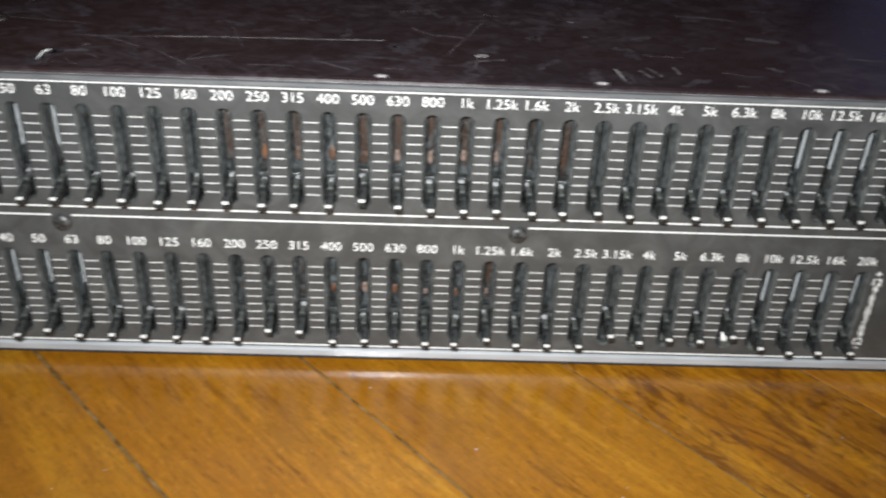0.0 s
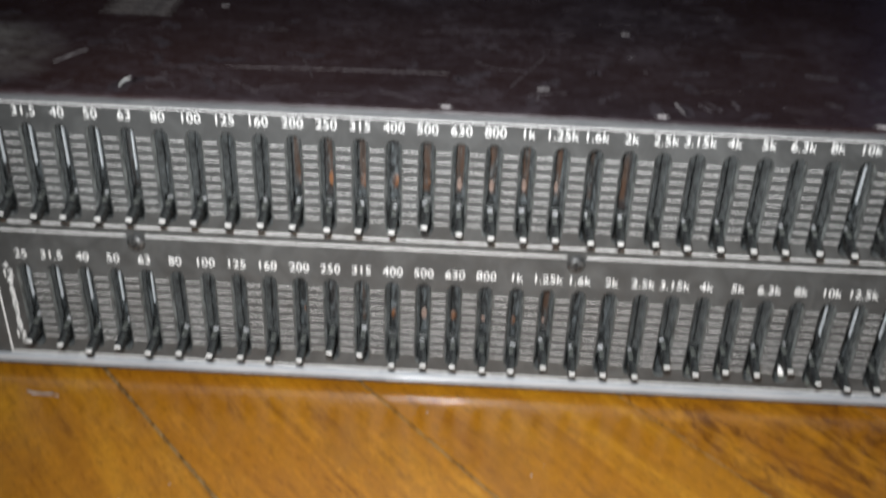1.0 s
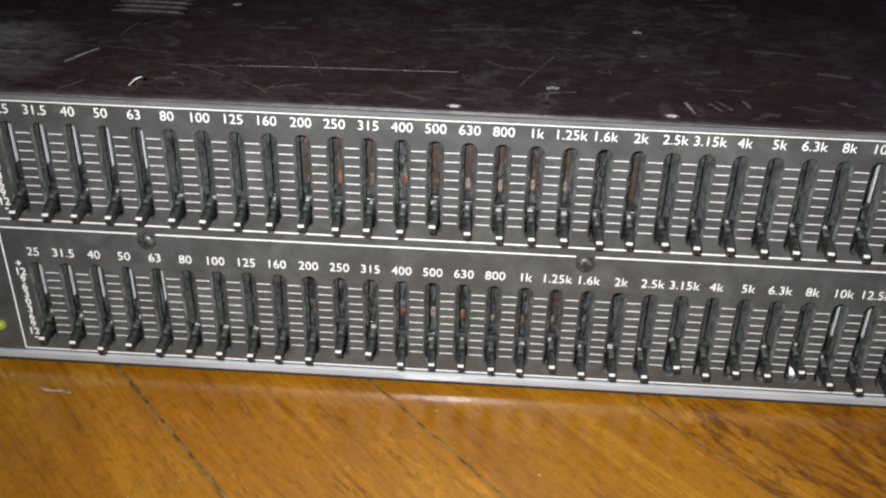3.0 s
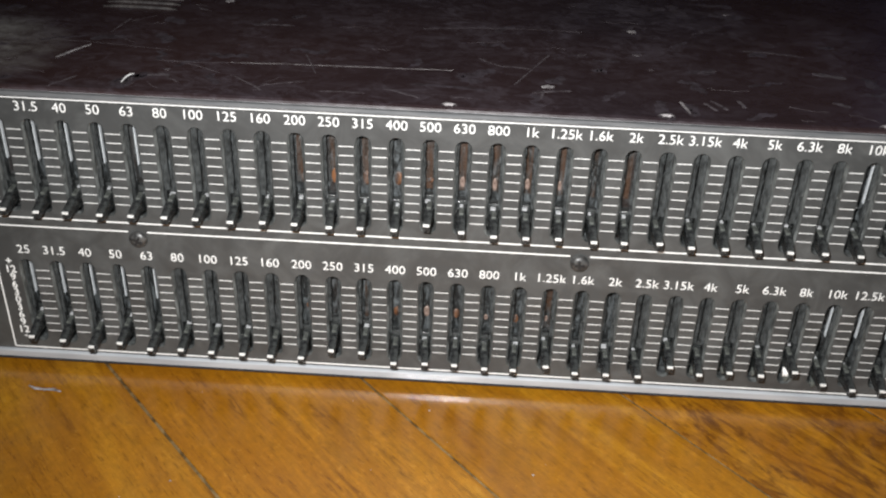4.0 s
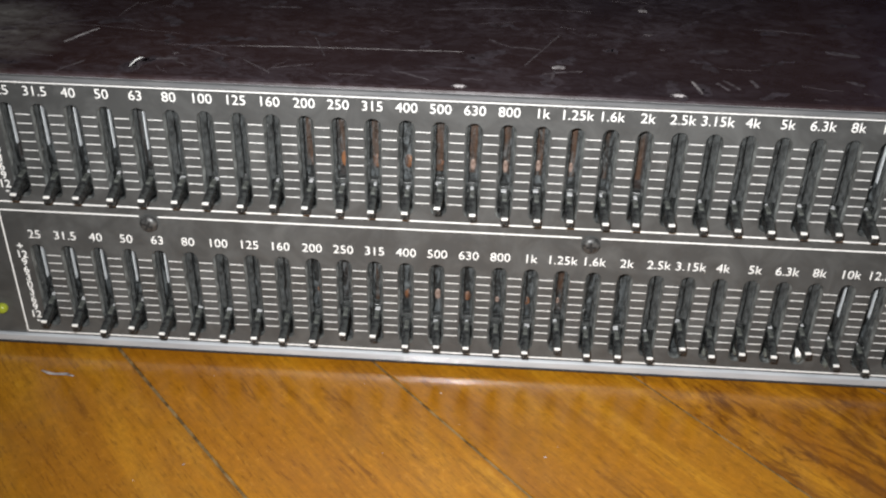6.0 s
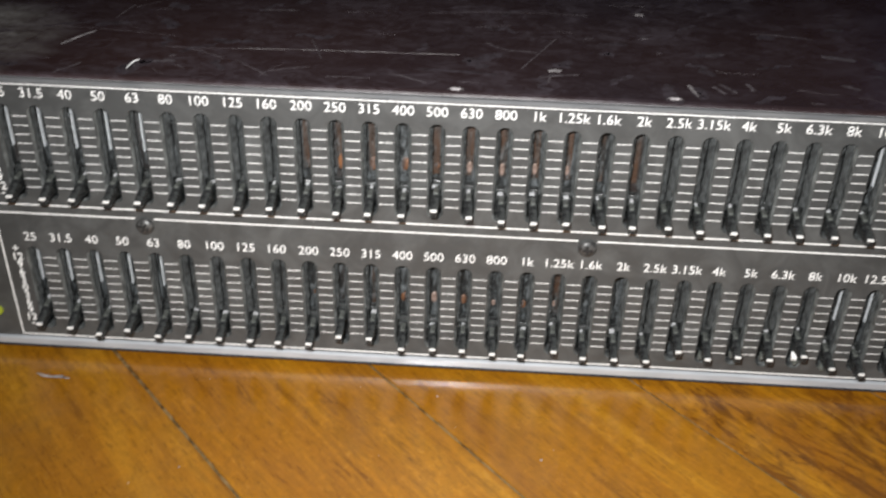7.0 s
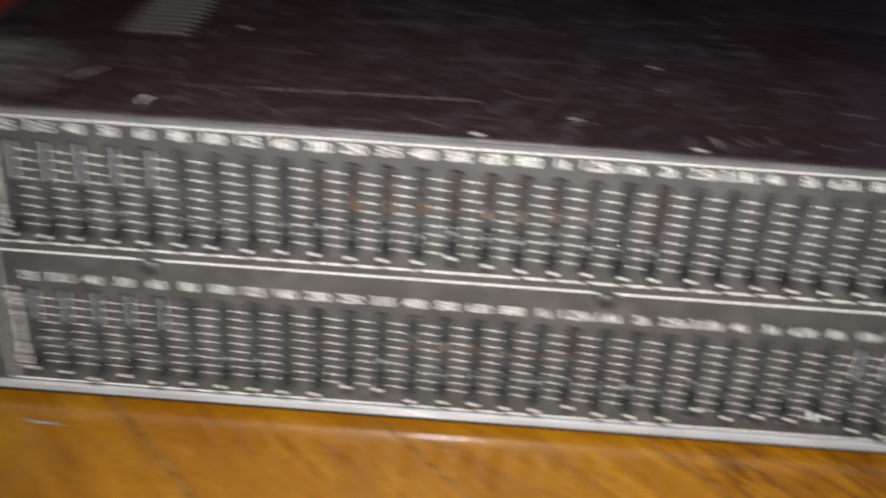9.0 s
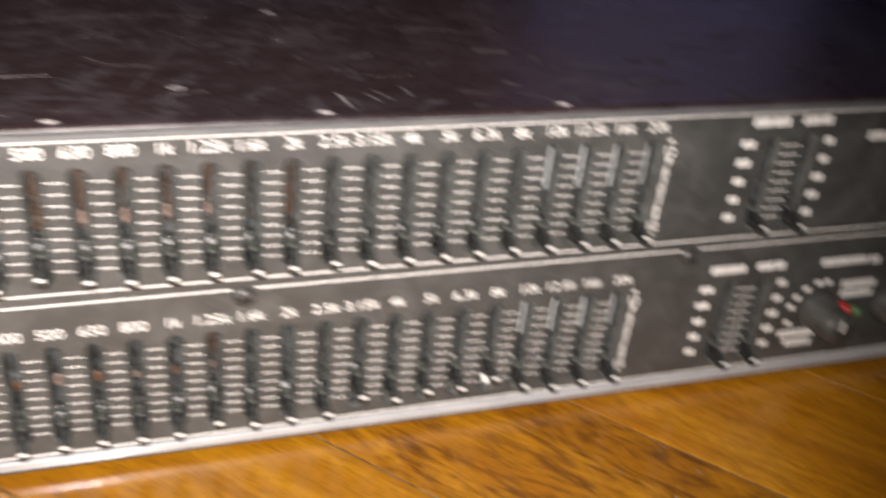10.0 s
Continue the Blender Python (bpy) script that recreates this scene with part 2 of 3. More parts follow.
KNOB = patchy("grey_knob_plastic", (0.035, 0.036, 0.034), (0.07, 0.07, 0.066), 300, 0.45)
SCRATCH = patchy("pale_scratch", (0.34, 0.32, 0.32), (0.055, 0.046, 0.048), 420, 0.5)
SCUFF = patchy("faint_scuff", (0.090, 0.078, 0.084), (0.024, 0.017, 0.018), 380, 0.5)
SMUDGE = patchy("dull_smudge", (0.048, 0.039, 0.046), (0.018, 0.012, 0.013), 420, 0.5)
WORN = patchy("bare_worn_metal", (0.55, 0.56, 0.52), (0.16, 0.155, 0.145), 260, 0.5)
CHIP = patchy("white_plastic_chip", (0.85, 0.85, 0.83), (0.70, 0.70, 0.68), 300, 0.2)
BOXRED = patchy("dark_red_box_paint", (0.20, 0.009, 0.004), (0.15, 0.007, 0.003), 20, 0.8, 0.0, 0.1)
BOXTOP = patchy("orange_brown_box_lid", (0.17, 0.050, 0.008), (0.13, 0.036, 0.006), 20, 0.8, 0.0, 0.1)
RUBBER = patchy("black_rubber", (0.015, 0.015, 0.015), (0.025, 0.025, 0.024), 200, 0.8)
BOXED = patchy("black_cabinet_cloth", (0.0030, 0.0030, 0.0032), (0.0042, 0.0042, 0.0042), 80, 0.9)
BOXED.node_tree.nodes["Principled BSDF"].inputs["Specular IOR Level"].default_value = 0.05
WALL = patchy("plaster_wall", (0.42, 0.40, 0.52), (0.36, 0.34, 0.46), 4, 0.8, 0.0, 0.1)
CEIL = patchy("ceiling_plaster", (0.7, 0.7, 0.7), (0.62, 0.62, 0.62), 4, 0.85)
GAPS = patchy("dark_joint_dirt", (0.045, 0.026, 0.009), (0.20, 0.14, 0.065), 300, 0.95)

GAPS.node_tree.nodes["Principled BSDF"].inputs["Specular IOR Level"].default_value = 0.05

def glowing(name, color, strength):
    m = material(name, color, 0.25)
    b = m.node_tree.nodes["Principled BSDF"]
    b.inputs["Emission Color"].default_value = (*color, 1)
    b.inputs["Emission Strength"].default_value = strength
    return m


LED_ON = glowing("lit_yellow_green_led", (0.20, 0.23, 0.02), 0.25)
LED_RED = material("unlit_red_led", (0.35, 0.02, 0.02), 0.25)
LED_GREEN = material("unlit_green_led", (0.05, 0.12, 0.05), 0.25)


# ---- mesh helpers ----
def shell(bm, name, mat, smooth=False):
    bmesh.ops.recalc_face_normals(bm, faces=bm.faces)
    me = bpy.data.meshes.new(name)
    bm.to_mesh(me)
    bm.free()
    me.materials.append(mat)
    if smooth:
        for p in me.polygons:
            p.use_smooth = True
    return me


def part(name, bm, mat, parent, label="", at=(0, 0, 0), smooth=False):
    me = bm if isinstance(bm, bpy.types.Mesh) else shell(bm, name, mat, smooth)
    ob = new(name, me)
    ob.parent = parent
    ob.location = at
    return tagged(ob, label)


def thing(name, label, category, at=(0, 0, 0), group="", kind=""):
    ob = new(name)
    ob.location = at
    return tagged(ob, label, category, group, kind)


def block(bm, lo, hi, bevel=0.0):
    made = bmesh.ops.create_cube(bm, size=1)["verts"]
    for v in made:
        v.co = [lo[i] + (v.co[i] + 0.5) * (hi[i] - lo[i]) for i in range(3)]
    if bevel:
        edges = list({e for v in made for e in v.link_edges})
        bmesh.ops.bevel(bm, geom=edges, offset=bevel, segments=2, affect="EDGES", profile=0.5)
    return bm


def slab(lo, hi, bevel=0.0):
    return block(bmesh.new(), lo, hi, bevel)


def turned(bm, profile, n=24, at=(0, 0, 0)):
    """A body of revolution about the y axis; profile rows of radius, y (towards -y is outwards)."""
    rings = []
    for r, y in profile:
        rings.append([bm.verts.new((at[0] + r * math.cos(2 * math.pi * k / n), at[1] + y, at[2] + r * math.sin(2 * math.pi * k / n))) for k in range(n)])
    for a, b in zip(rings, rings[1:]):
        for k in range(n):
            bm.faces.new((a[k], a[(k + 1) % n], b[(k + 1) % n], b[k]))
    bm.faces.new(rings[-1])
    bm.faces.new(rings[0])
    return bm


def ribbon(points, width, up, thick=0.00006):
    """A thin raised stroke that tapers to both ends, over points, lying on the plane with normal up."""
    bm = bmesh.new()
    pts, up = [Vector(p) for p in points], Vector(up)
    rows = []
    for i, p in enumerate(pts):
        way = (pts[min(i + 1, len(pts) - 1)] - pts[max(i - 1, 0)]).normalized()
        side = way.cross(up) * width * (0.12 if i in (0, len(pts) - 1) else 0.5 + 0.35 * noise.noise(p * 900))
        rows.append([bm.verts.new(q) for q in (p - side, p - side * 0.6 + up * thick, p + side * 0.6 + up * thick, p + side)])
    for a, b in zip(rows, rows[1:]):
        for k in range(3):
            bm.faces.new((a[k], a[k + 1], b[k + 1], b[k]))
    return bm


def lettering(text, size, depth=0.00004, bold=-0.004):
    """Built-in font as a mesh in the plane y = 0 facing -y, centred on its middle."""
    cu = bpy.data.curves.new("lettering", "FONT")
    cu.body, cu.size, cu.align_x, cu.extrude, cu.resolution_u = text, size, "CENTER", depth, 3
    cu.offset = size * bold
    tmp = bpy.data.objects.new("lettering", cu)
    scene.collection.objects.link(tmp)
    me = bpy.data.meshes.new_from_object(tmp.evaluated_get(bpy.context.evaluated_depsgraph_get()))
    bpy.data.objects.remove(tmp)
    bm = bmesh.new()
    bm.from_mesh(me)
    bmesh.ops.remove_doubles(bm, verts=bm.verts, dist=1e-7)
    bm.to_mesh(me)
    bm.free()
    zs = [v.co.y for v in me.vertices]
    xs = [v.co.x for v in me.vertices]
    mid = Vector(((min(xs) + max(xs)) / 2, (min(zs) + max(zs)) / 2, 0))
    for v in me.vertices:
        p = v.co - mid
        v.co = (p.x, -p.z, p.y)
    me.materials.clear()
    me.materials.append(PRINT)
    return me


# ---- the room ----
def room():
    f = tagged(new("floor", shell(slab((-2.2, -2.2, -0.05), (2.2, 2.2, -0.0021)), "floor", GAPS)), "varnished narrow-board wooden floor with dark joints", "floor", kind="structure")
    for name, lo, hi, mat in (
        ("wall_south", (-2.3, -2.3, -0.05), (2.3, -2.2, 2.5), WALL),
        ("wall_west", (-2.3, -2.2, -0.05), (-2.2, 2.2, 2.5), WALL),
        ("wall_east", (2.2, -2.2, -0.05), (2.3, 2.2, 2.5), WALL),
        ("ceiling", (-2.3, -2.3, 2.5), (2.3, 2.3, 2.6), CEIL),
    ):
        tagged(new(name, shell(slab(lo, hi), name, mat)), "plain plaster " + name.split("_")[0] + " in the dark", name.split("_")[0], kind="structure")
    # an unseen window is added to the far wall; its sky tints the cover blue
    bm = bmesh.new()
    for lo, hi in (((-2.3, 2.2, -0.05), (1.05, 2.3, 2.5)), ((2.05, 2.2, -0.05), (2.3, 2.3, 2.5)), ((1.05, 2.2, -0.05), (2.05, 2.3, 0.55)), ((1.05, 2.2, 1.75), (2.05, 2.3, 2.5))):
        block(bm, lo, hi)
    tagged(new("wall_north", shell(bm, "wall_north", WALL)), "plain plaster wall in the dark", "wall", kind="structure")
    w = tagged(new("window_1"), "unseen window, added for the blue sheen on the cover", "window", kind="structure")
    for lo, hi in (((1.05, 2.22, 0.55), (1.10, 2.27, 1.75)), ((2.00, 2.22, 0.55), (2.05, 2.27, 1.75)), ((1.10, 2.22, 0.55), (2.00, 2.27, 0.60)), ((1.10, 2.22, 1.70), (2.00, 2.27, 1.75))):
        part("window_frame", slab(lo, hi, 0.004), CEIL, w)
    return f


floor = room()

# ---- the equalizer: a two-channel thirty-band rack unit, front plate in the plane y = 0 ----
FLOOR = -0.0016
PITCH = 0.00885
BANDS = "25 31.5 40 50 63 80 100 125 160 200 250 315 400 500 630 800 1k 1.25k 1.6k 2k 2.5k 3.15k 4k 5k 6.3k 8k 10k 12.5k 16k 20k".split()
XL, XR, TOP, FOOT = -0.180, 0.3026, 0.0875, 0.0012
LIDX0, LIDX1, DEPTH = -0.1655, 0.2875, 0.185
SLOT_W = 0.0044
EXTRA = (0.1630, 0.1738)
ROWS = (("upper", 0.0802, 0.0518, 0.0770, 0.0557, 0.0838), ("lower", 0.0360, 0.0072, 0.0325, 0.0112, 0.0395))
XS = [(i - 14.5) * PITCH for i in range(30)]
# how far each lever stands above the stop, in millimetres
LIFT = {
    "upper": {13: 1.9, 14: 0.6, 0: 0.3},
    "lower": {0: 2.2, 1: 1.1, 2: -0.5, 3: 1.4, 10: 3.4, 11: 3.0, 14: 0.4, 17: 2.1, 21: 4.4, 22: 2.4, 23: 3.6, 24: 3.4, 25: 4.8, 26: 1.0, 27: -0.5},
}

unit = thing("graphic_equalizer", "worn black two-channel graphic equalizer with bare levers on floorboards", "audio equalizer")


def front_plate():
    """The plate's face with its slots cut through, 2 mm thick."""
    bm = bmesh.new()

    def quad(x0, z0, x1, z1):
        bm.faces.new([bm.verts.new(p) for p in ((x0, 0, z0), (x1, 0, z0), (x1, 0, z1), (x0, 0, z1))])

    def slotted(x0, x1, xc, z0, z1, lo, hi):
        r = SLOT_W / 2
        arc_up = [(xc - r * math.cos(a), hi - r + r * math.sin(a)) for a in np.linspace(0, math.pi, 11)]
        arc_dn = [(xc + r * math.cos(a), lo + r - r * math.sin(a)) for a in np.linspace(0, math.pi, 11)]
        rng = random.Random(int((xc + 1) * 1e5) + int(lo * 1e6))
        down = [(xc + r, z) for z in np.linspace(hi - r, lo + r, 16)[1:-1]]
        rise = [(xc - r, z) for z in np.linspace(lo + r, hi - r, 16)[1:-1]]
        ring = [(x + rng.uniform(-1, 1) * 0.00007, z) for x, z in arc_up + down + arc_dn + rise]
        half = len(arc_up) // 2
        n = len(ring)
        top_i, bot_i = half, len(arc_up) + len(down) + half
        left = [ring[(bot_i + k) % n] for k in range((top_i - bot_i) % n + 1)]
        right = [ring[(top_i + k) % n] for k in range((bot_i - top_i) % n + 1)]
        for poly in ([(xc, z0)] + left + [(xc, z1), (x0, z1), (x0, z0)], [(xc, z1)] + right + [(xc, z0), (x1, z0), (x1, z1)]):
            bm.faces.new([bm.verts.new((x, 0, z)) for x, z in poly])
        front = [bm.verts.new((x, 0, z)) for x, z in ring]
        # a slightly broken edge, then the wall of the slot
        mid = [bm.verts.new((xc + (x - xc) * (0.80 + rng.uniform(-0.06, 0.06)), 0.0007, z)) for x, z in ring]
        back = [bm.verts.new((xc + (x - xc) * 0.82, 0.002, z)) for x, z in ring]
        for a, b in ((front, mid), (mid, back)):
            for k in range(n):
                f = bm.faces.new((a[k], a[(k + 1) % n], b[(k + 1) % n], b[k]))
                f.material_index = 1 if a is mid else 2

    centres = XS + list(EXTRA)
    edges = [-14.5 * PITCH - PITCH / 2] + [(a + b) / 2 for a, b in zip(centres, centres[1:])] + [EXTRA[1] + PITCH / 2]
    levels = [FOOT + 0.0028, 0.0048, 0.0385, 0.0502, 0.0825, TOP - 0.0006]
    for k, (name, hi, lo, *_) in enumerate(reversed(ROWS)):
        z0, z1 = (levels[1], levels[2]) if k == 0 else (levels[3], levels[4])
        quad(XL, z0, edges[0], z1)
        quad(edges[-1], z0, XR, z1)
        for xc, a, b in zip(centres, edges, edges[1:]):
            slotted(a, b, xc, z0, z1, lo, hi)
    for z0, z1 in ((levels[0], levels[1]), (levels[2], levels[3]), (levels[4], levels[5])):
        quad(XL, z0, XR, z1)
    bmesh.ops.remove_doubles(bm, verts=bm.verts, dist=1e-6)
    # back of the plate's outer band, so that it has thickness at its ends
    block(bm, (XL, 0.00005, FOOT), (XL + 0.012, 0.0028, TOP - 0.0006))
    block(bm, (XR - 0.012, 0.00005, FOOT), (XR, 0.0028, TOP - 0.0006))
    return bm


plate = part("front_plate", front_plate(), PANEL, unit, "charcoal painted metal plate with sixty-four slots")


plate.data.materials.append(SLOTTED)
plate.data.materials.append(RIM)


def swept(profile, x0, x1, x_steps=1):
    """A closed y-z profile drawn out along x."""
    bm = bmesh.new()
    rings = [[bm.verts.new((x0 + (x1 - x0) * s / x_steps, y, z)) for y, z in profile] for s in range(x_steps + 1)]
    n = len(profile)
    for a, b in zip(rings, rings[1:]):
        for k in range(n):
            bm.faces.new((a[k], a[(k + 1) % n], b[(k + 1) % n], b[k]))
    bm.faces.new(rings[0]), bm.faces.new(rings[-1])
    return bm


# pale lip along the foot of the plate, and the grey top edge
part("bottom_lip", swept([(0.003, 0.0038), (-0.0001, 0.0038), (-0.0004, 0.0037), (-0.0007, 0.0035), (-0.0008, 0.0033), (-0.0008, 0.0014), (-0.0004, 0.0011), (0.003, 0.0011)], XL, XR), LIP, unit, "pale bare metal lip")
# dark strip added for the thin shadow line beneath the lip
part("shadow_strip", swept([(0.003, 0.0011), (-0.0003, 0.0011), (-0.0003, 0.0002), (0.0001, -0.0001), (0.003, -0.0001)], XL, XR), RUBBER, unit, "dark strip painted as the shadow line under the lip")
part("top_edge", swept([(-0.0001, TOP - 0.0012), (-0.0001, TOP - 0.0006), (0.0005, TOP), (0.0018, TOP), (0.0021, TOP - 0.0004), (0.0021, TOP - 0.0012)], XL, XR), EDGE, unit, "grey rounded top edge of the plate")
part("rear_line", swept([(0.0016, TOP - 0.0001), (0.0017, TOP + 0.00006), (0.0018, TOP + 0.00006), (0.0020, TOP - 0.0002)], XL, XR), REAR_LINE, unit, "thin pale line along the rear edge")


def chassis():
    bm = bmesh.new()
    z = 0.0872
    # lid: a sheet with a rolled front edge and folded sides
    prof = [(0.0040, z - 0.0028), (0.0042, z - 0.0012), (0.0048, z - 0.0003), (0.0060, z), (DEPTH - 0.002, z), (DEPTH, z - 0.0015), (DEPTH, 0.004), (DEPTH - 0.0015, 0.004), (DEPTH - 0.0015, z - 0.003), (0.0044, z - 0.003)]
    return swept(prof, LIDX0, LIDX1)


lid = part("cover", chassis(), LID, unit, "glossy dark brown-black metal cover, scratched and dusty")
for x0, x1 in ((LIDX0, LIDX0 + 0.0015), (LIDX1 - 0.0015, LIDX1)):
    part("side_panel", slab((x0, 0.0044, 0.003), (x1, DEPTH - 0.002, 0.0868), 0.0003), LID, unit)
part("bottom_pan", slab((LIDX0 + 0.002, 0.0035, 0.0025), (LIDX1 - 0.002, DEPTH - 0.003, 0.0040)), STEEL, unit)

for x in (LIDX0 + 0.02, LIDX1 - 0.02):
    for y in (0.02, DEPTH - 0.02):
        bm = bmesh.new()
        bmesh.ops.create_cone(bm, cap_ends=True, segments=20, radius1=0.0065, radius2=0.0075, depth=0.0026 - FLOOR)
        part("foot", bm, RUBBER, unit, "black rubber foot", (x, y, (FLOOR + 0.0026) / 2))

# raised louvres of the cover
def louvre():
    bm = bmesh.new()
    rows = []
    for s in np.linspace(-1, 1, 9):
        taper = (1 - abs(s) ** 6) * 0.85 + 0.15
        rows.append([bm.verts.new((s * 0.012, y, h * taper)) for y, h in ((-0.0012, -0.0001), (-0.0011, 0.0007), (-0.0007, 0.0009), (0.0001, 0.0004), (0.0009, -0.0001))])
    for a, b in zip(rows, rows[1:]):
        for k in range(4):
            bm.faces.new((a[k], a[k + 1], b[k + 1], b[k]))
    return shell(bm, "louvre", LOUVRE, True)


LOUVRE = patchy("rubbed_louvre_paint", (0.040, 0.035, 0.033), (0.014, 0.012, 0.012), 250, 0.4)
mesh = louvre()
for k in range(18):
    part("louvre", mesh, None, lid, at=(-0.1115 - 0.0001 * k, 0.0735 + 0.0048 * k, 0.0872))

# half-round dimples along the front of the cover; their pale colour paints the highlight
def dimple():
    bm = bmesh.new()
    rows = []
    for a in np.linspace(0, math.pi, 13):
        rows.append([bm.verts.new((r * math.cos(a), 0.6 * r * math.sin(a), h)) for r, h in ((0.0024, 0.0), (0.0020, 0.0007), (0.0014, 0.0007), (0.0009, 0.0001))])
    for a, b in zip(rows, rows[1:]):
        for k in range(3):
            bm.faces.new((a[k], a[k + 1], b[k + 1], b[k]))
    return shell(bm, "rivet", SCRATCH, True)


mesh = dimple()
for x in (-0.009, 0.0478, 0.105):
    part("rivet", mesh, None, lid, at=(x, 0.0062, 0.08705))

# scratches on the cover: start, end, width in mm, bend in mm, pale or faint
for n, (x0, y0, x1, y1, w, bend, mat) in enumerate((
    (-72, 29.3, -9, 31.7, 0.35, 0.3, SCRATCH), (-93, 28.4, -72, 29, 0.35, -0.5, SCUFF), (-121, 26.5, -115, 38.5, 1.1, 0.4, SCRATCH),
    (-113, 49.5, -111, 62, 0.6, 0.2, SCUFF), (-85, 27.5, -73.5, 21.5, 0.5, 0.3, SCUFF), (-52, 39, -47, 24, 0.4, 0.2, SCUFF),
    (-70, 20.6, -59.5, 10.6, 0.5, 0.2, SCUFF), (-60, 14, -49, 18, 0.6, 0.3, SCUFF), (19, 48.5, 8.2, 23.2, 0.5, 0.0, SCUFF), (-1.8, 42.8, 5.1, 36.9, 0.7, -0.6, SCUFF), (5, 37, 13, 36, 0.9, 0.3, SCUFF),
    (-133, 41.2, -91, 36.7, 0.35, 0.8, SCUFF), (53, 17.4, 54.5, 9.3, 1.0, 0.1, SCRATCH), (59.4, 17, 62, 12, 1.1, 0.3, SCUFF), (61.5, 19, 65, 13, 1.3, 0.2, SCUFF), (69, 20, 70, 15, 1.1, 0.2, SCUFF),
    (-160, 20, -120, 16, 0.5, 0.5, SCUFF), (-20, 66, 30, 70, 0.4, 2.0, SCUFF), (95, 43, 104, 40.5, 2.2, 0.4, SCUFF), (95, 22, 99, 19, 1.8, 0.2, SCUFF), (15.3, 14, 16.5, 21, 0.7, 0.1, SCUFF), (13, 18, 24, 21, 1.0, 0.4, SCUFF),
    (-44, 12, -32, 12, 0.8, 0.2, SCUFF), (-152, 33, -138, 35, 2.6, 0.6, SCUFF), (120, 30, 150, 27, 0.8, 0.4, SCUFF), (24, 120, 80, 126, 0.5, 1.0, SCUFF), (-60, 100, 20, 104, 0.5, 2.0, SCUFF),
    (-92, 17, -86, 18, 1.6, 0.4, SCUFF), (-110, 60, -104, 66, 0.6, 0.2, SCUFF), (-72, 62, -60, 63, 1.2, 0.5, SCUFF), (78, 60, 96, 57, 0.9, 0.6, SCUFF), (-20, 20, 2, 18, 1.8, 0.6, SMUDGE),
)):
    pts = []
    for s in np.linspace(0, 1, 25):
        wob = bend * math.sin(math.pi * s) + 0.3 * noise.noise((n * 3.1, s * 6, 0))
        pts.append(((x0 + (x1 - x0) * s) / 1000 - (y1 - y0) * wob / 40000, (y0 + (y1 - y0) * s + wob) / 1000, 0.0872))
    part("scratch", ribbon(pts, w / 1050, (0, 0, 1), 0.00003), mat, lid)

part("scratch", ribbon([(LIDX0 + 0.0012 + 0.0003 * noise.noise((k * 0.9, 0, 3)), 0.055 + 0.0065 * k, 0.0872) for k in range(18)], 0.0016, (0, 0, 1)), SCUFF, lid)

# a web of fine faint scuffs
rng = random.Random(21)
for n in range(44):
    x, y = rng.uniform(-0.155, 0.235), 0.008 + 0.12 * rng.random() ** 1.6
    a, size = rng.gauss(0.0, 0.6), rng.uniform(0.003, 0.012)
    pts = []
    for s in np.linspace(-0.5, 0.5, 7):
        wob = 0.0012 * noise.noise((n * 1.7, s * 3, 5.0))
        pts.append((x + size * s * math.cos(a) - wob * math.sin(a), y + size * s * math.sin(a) + wob * math.cos(a), 0.0872))
    part("scuff", ribbon(pts, rng.choice((0.00015, 0.0002, 0.0004, 0.0008)), (0, 0, 1), 0.00003), SCUFF, lid)

# broad dull smudges
rng = random.Random(35)
for n in range(80):
    x, y = rng.uniform(-0.160, 0.235), 0.010 + 0.13 * rng.random() ** 1.4
    a, size = rng.gauss(0.25, 0.7), rng.uniform(0.004, 0.014)
    pts = []
    for s in np.linspace(-0.5, 0.5, 11):
        wob = 0.003 * noise.noise((n * 2.3, s * 4, 9.0))
        pts.append((x + size * s * math.cos(a) - wob * math.sin(a), y + size * s * math.sin(a) + wob * math.cos(a), 0.0872))
    part("smudge", ribbon(pts, rng.uniform(0.0012, 0.0036), (0, 0, 1), 0.00002), SMUDGE, lid)

# chips and crumbs on the cover
def crumb(name, parent, at, size, mat, seed, label=""):
    bm = bmesh.new()
    bmesh.ops.create_icosphere(bm, subdivisions=3, radius=1)
    for v in bm.verts:
        f = 1 + 0.35 * noise.noise(v.co * 1.7 + Vector((seed, 0, 0))) + 0.3 * noise.noise(v.co * 5 + Vector((0, seed, 0)))
        v.co = Vector((v.co.x * size[0], v.co.y * size[1], max(v.co.z, -0.3) * size[2])) * f
    ob = part(name, bm, mat, parent, label, at, True)
    return ob


for k, (x, y, a, b, mat) in enumerate(((17.8, 23.2, 2.0, 1.3, SCRATCH), (46, 73, 1.7, 1.4, SCRATCH), (45.5, 52, 1.6, 1.0, SCUFF), (-158.5, 28, 6.0, 6.5, WORN), (-163, 38, 2.2, 4.6, SCUFF), (-159, 16.5, 5.0, 3.4, WORN), (-161, 152, 3.4, 5.5, SCRATCH), (-22, 176, 4.0, 3.4, SCRATCH), (80, 95, 1.5, 1.2, SCUFF), (-88, 22, 1.0, 0.8, SCUFF), (48, 40, 0.8, 0.7, SCUFF), (-150, 18, 5.0, 2.0, SCUFF), (-85, 84, 1.6, 1.4, SCRATCH), (75, 168, 1.5, 1.2, SCRATCH), (88, 181, 6, 2.0, SCRATCH))):
    crumb("paint_chip", lid, (x / 1000, y / 1000, 0.08715), (a / 1000, b / 1000, 0.00015), mat, k * 5.3)
curl = thing("thread_scrap", "small curled pale thread lying on the cover", "thread", (-0.097, 0.014, 0.0874))
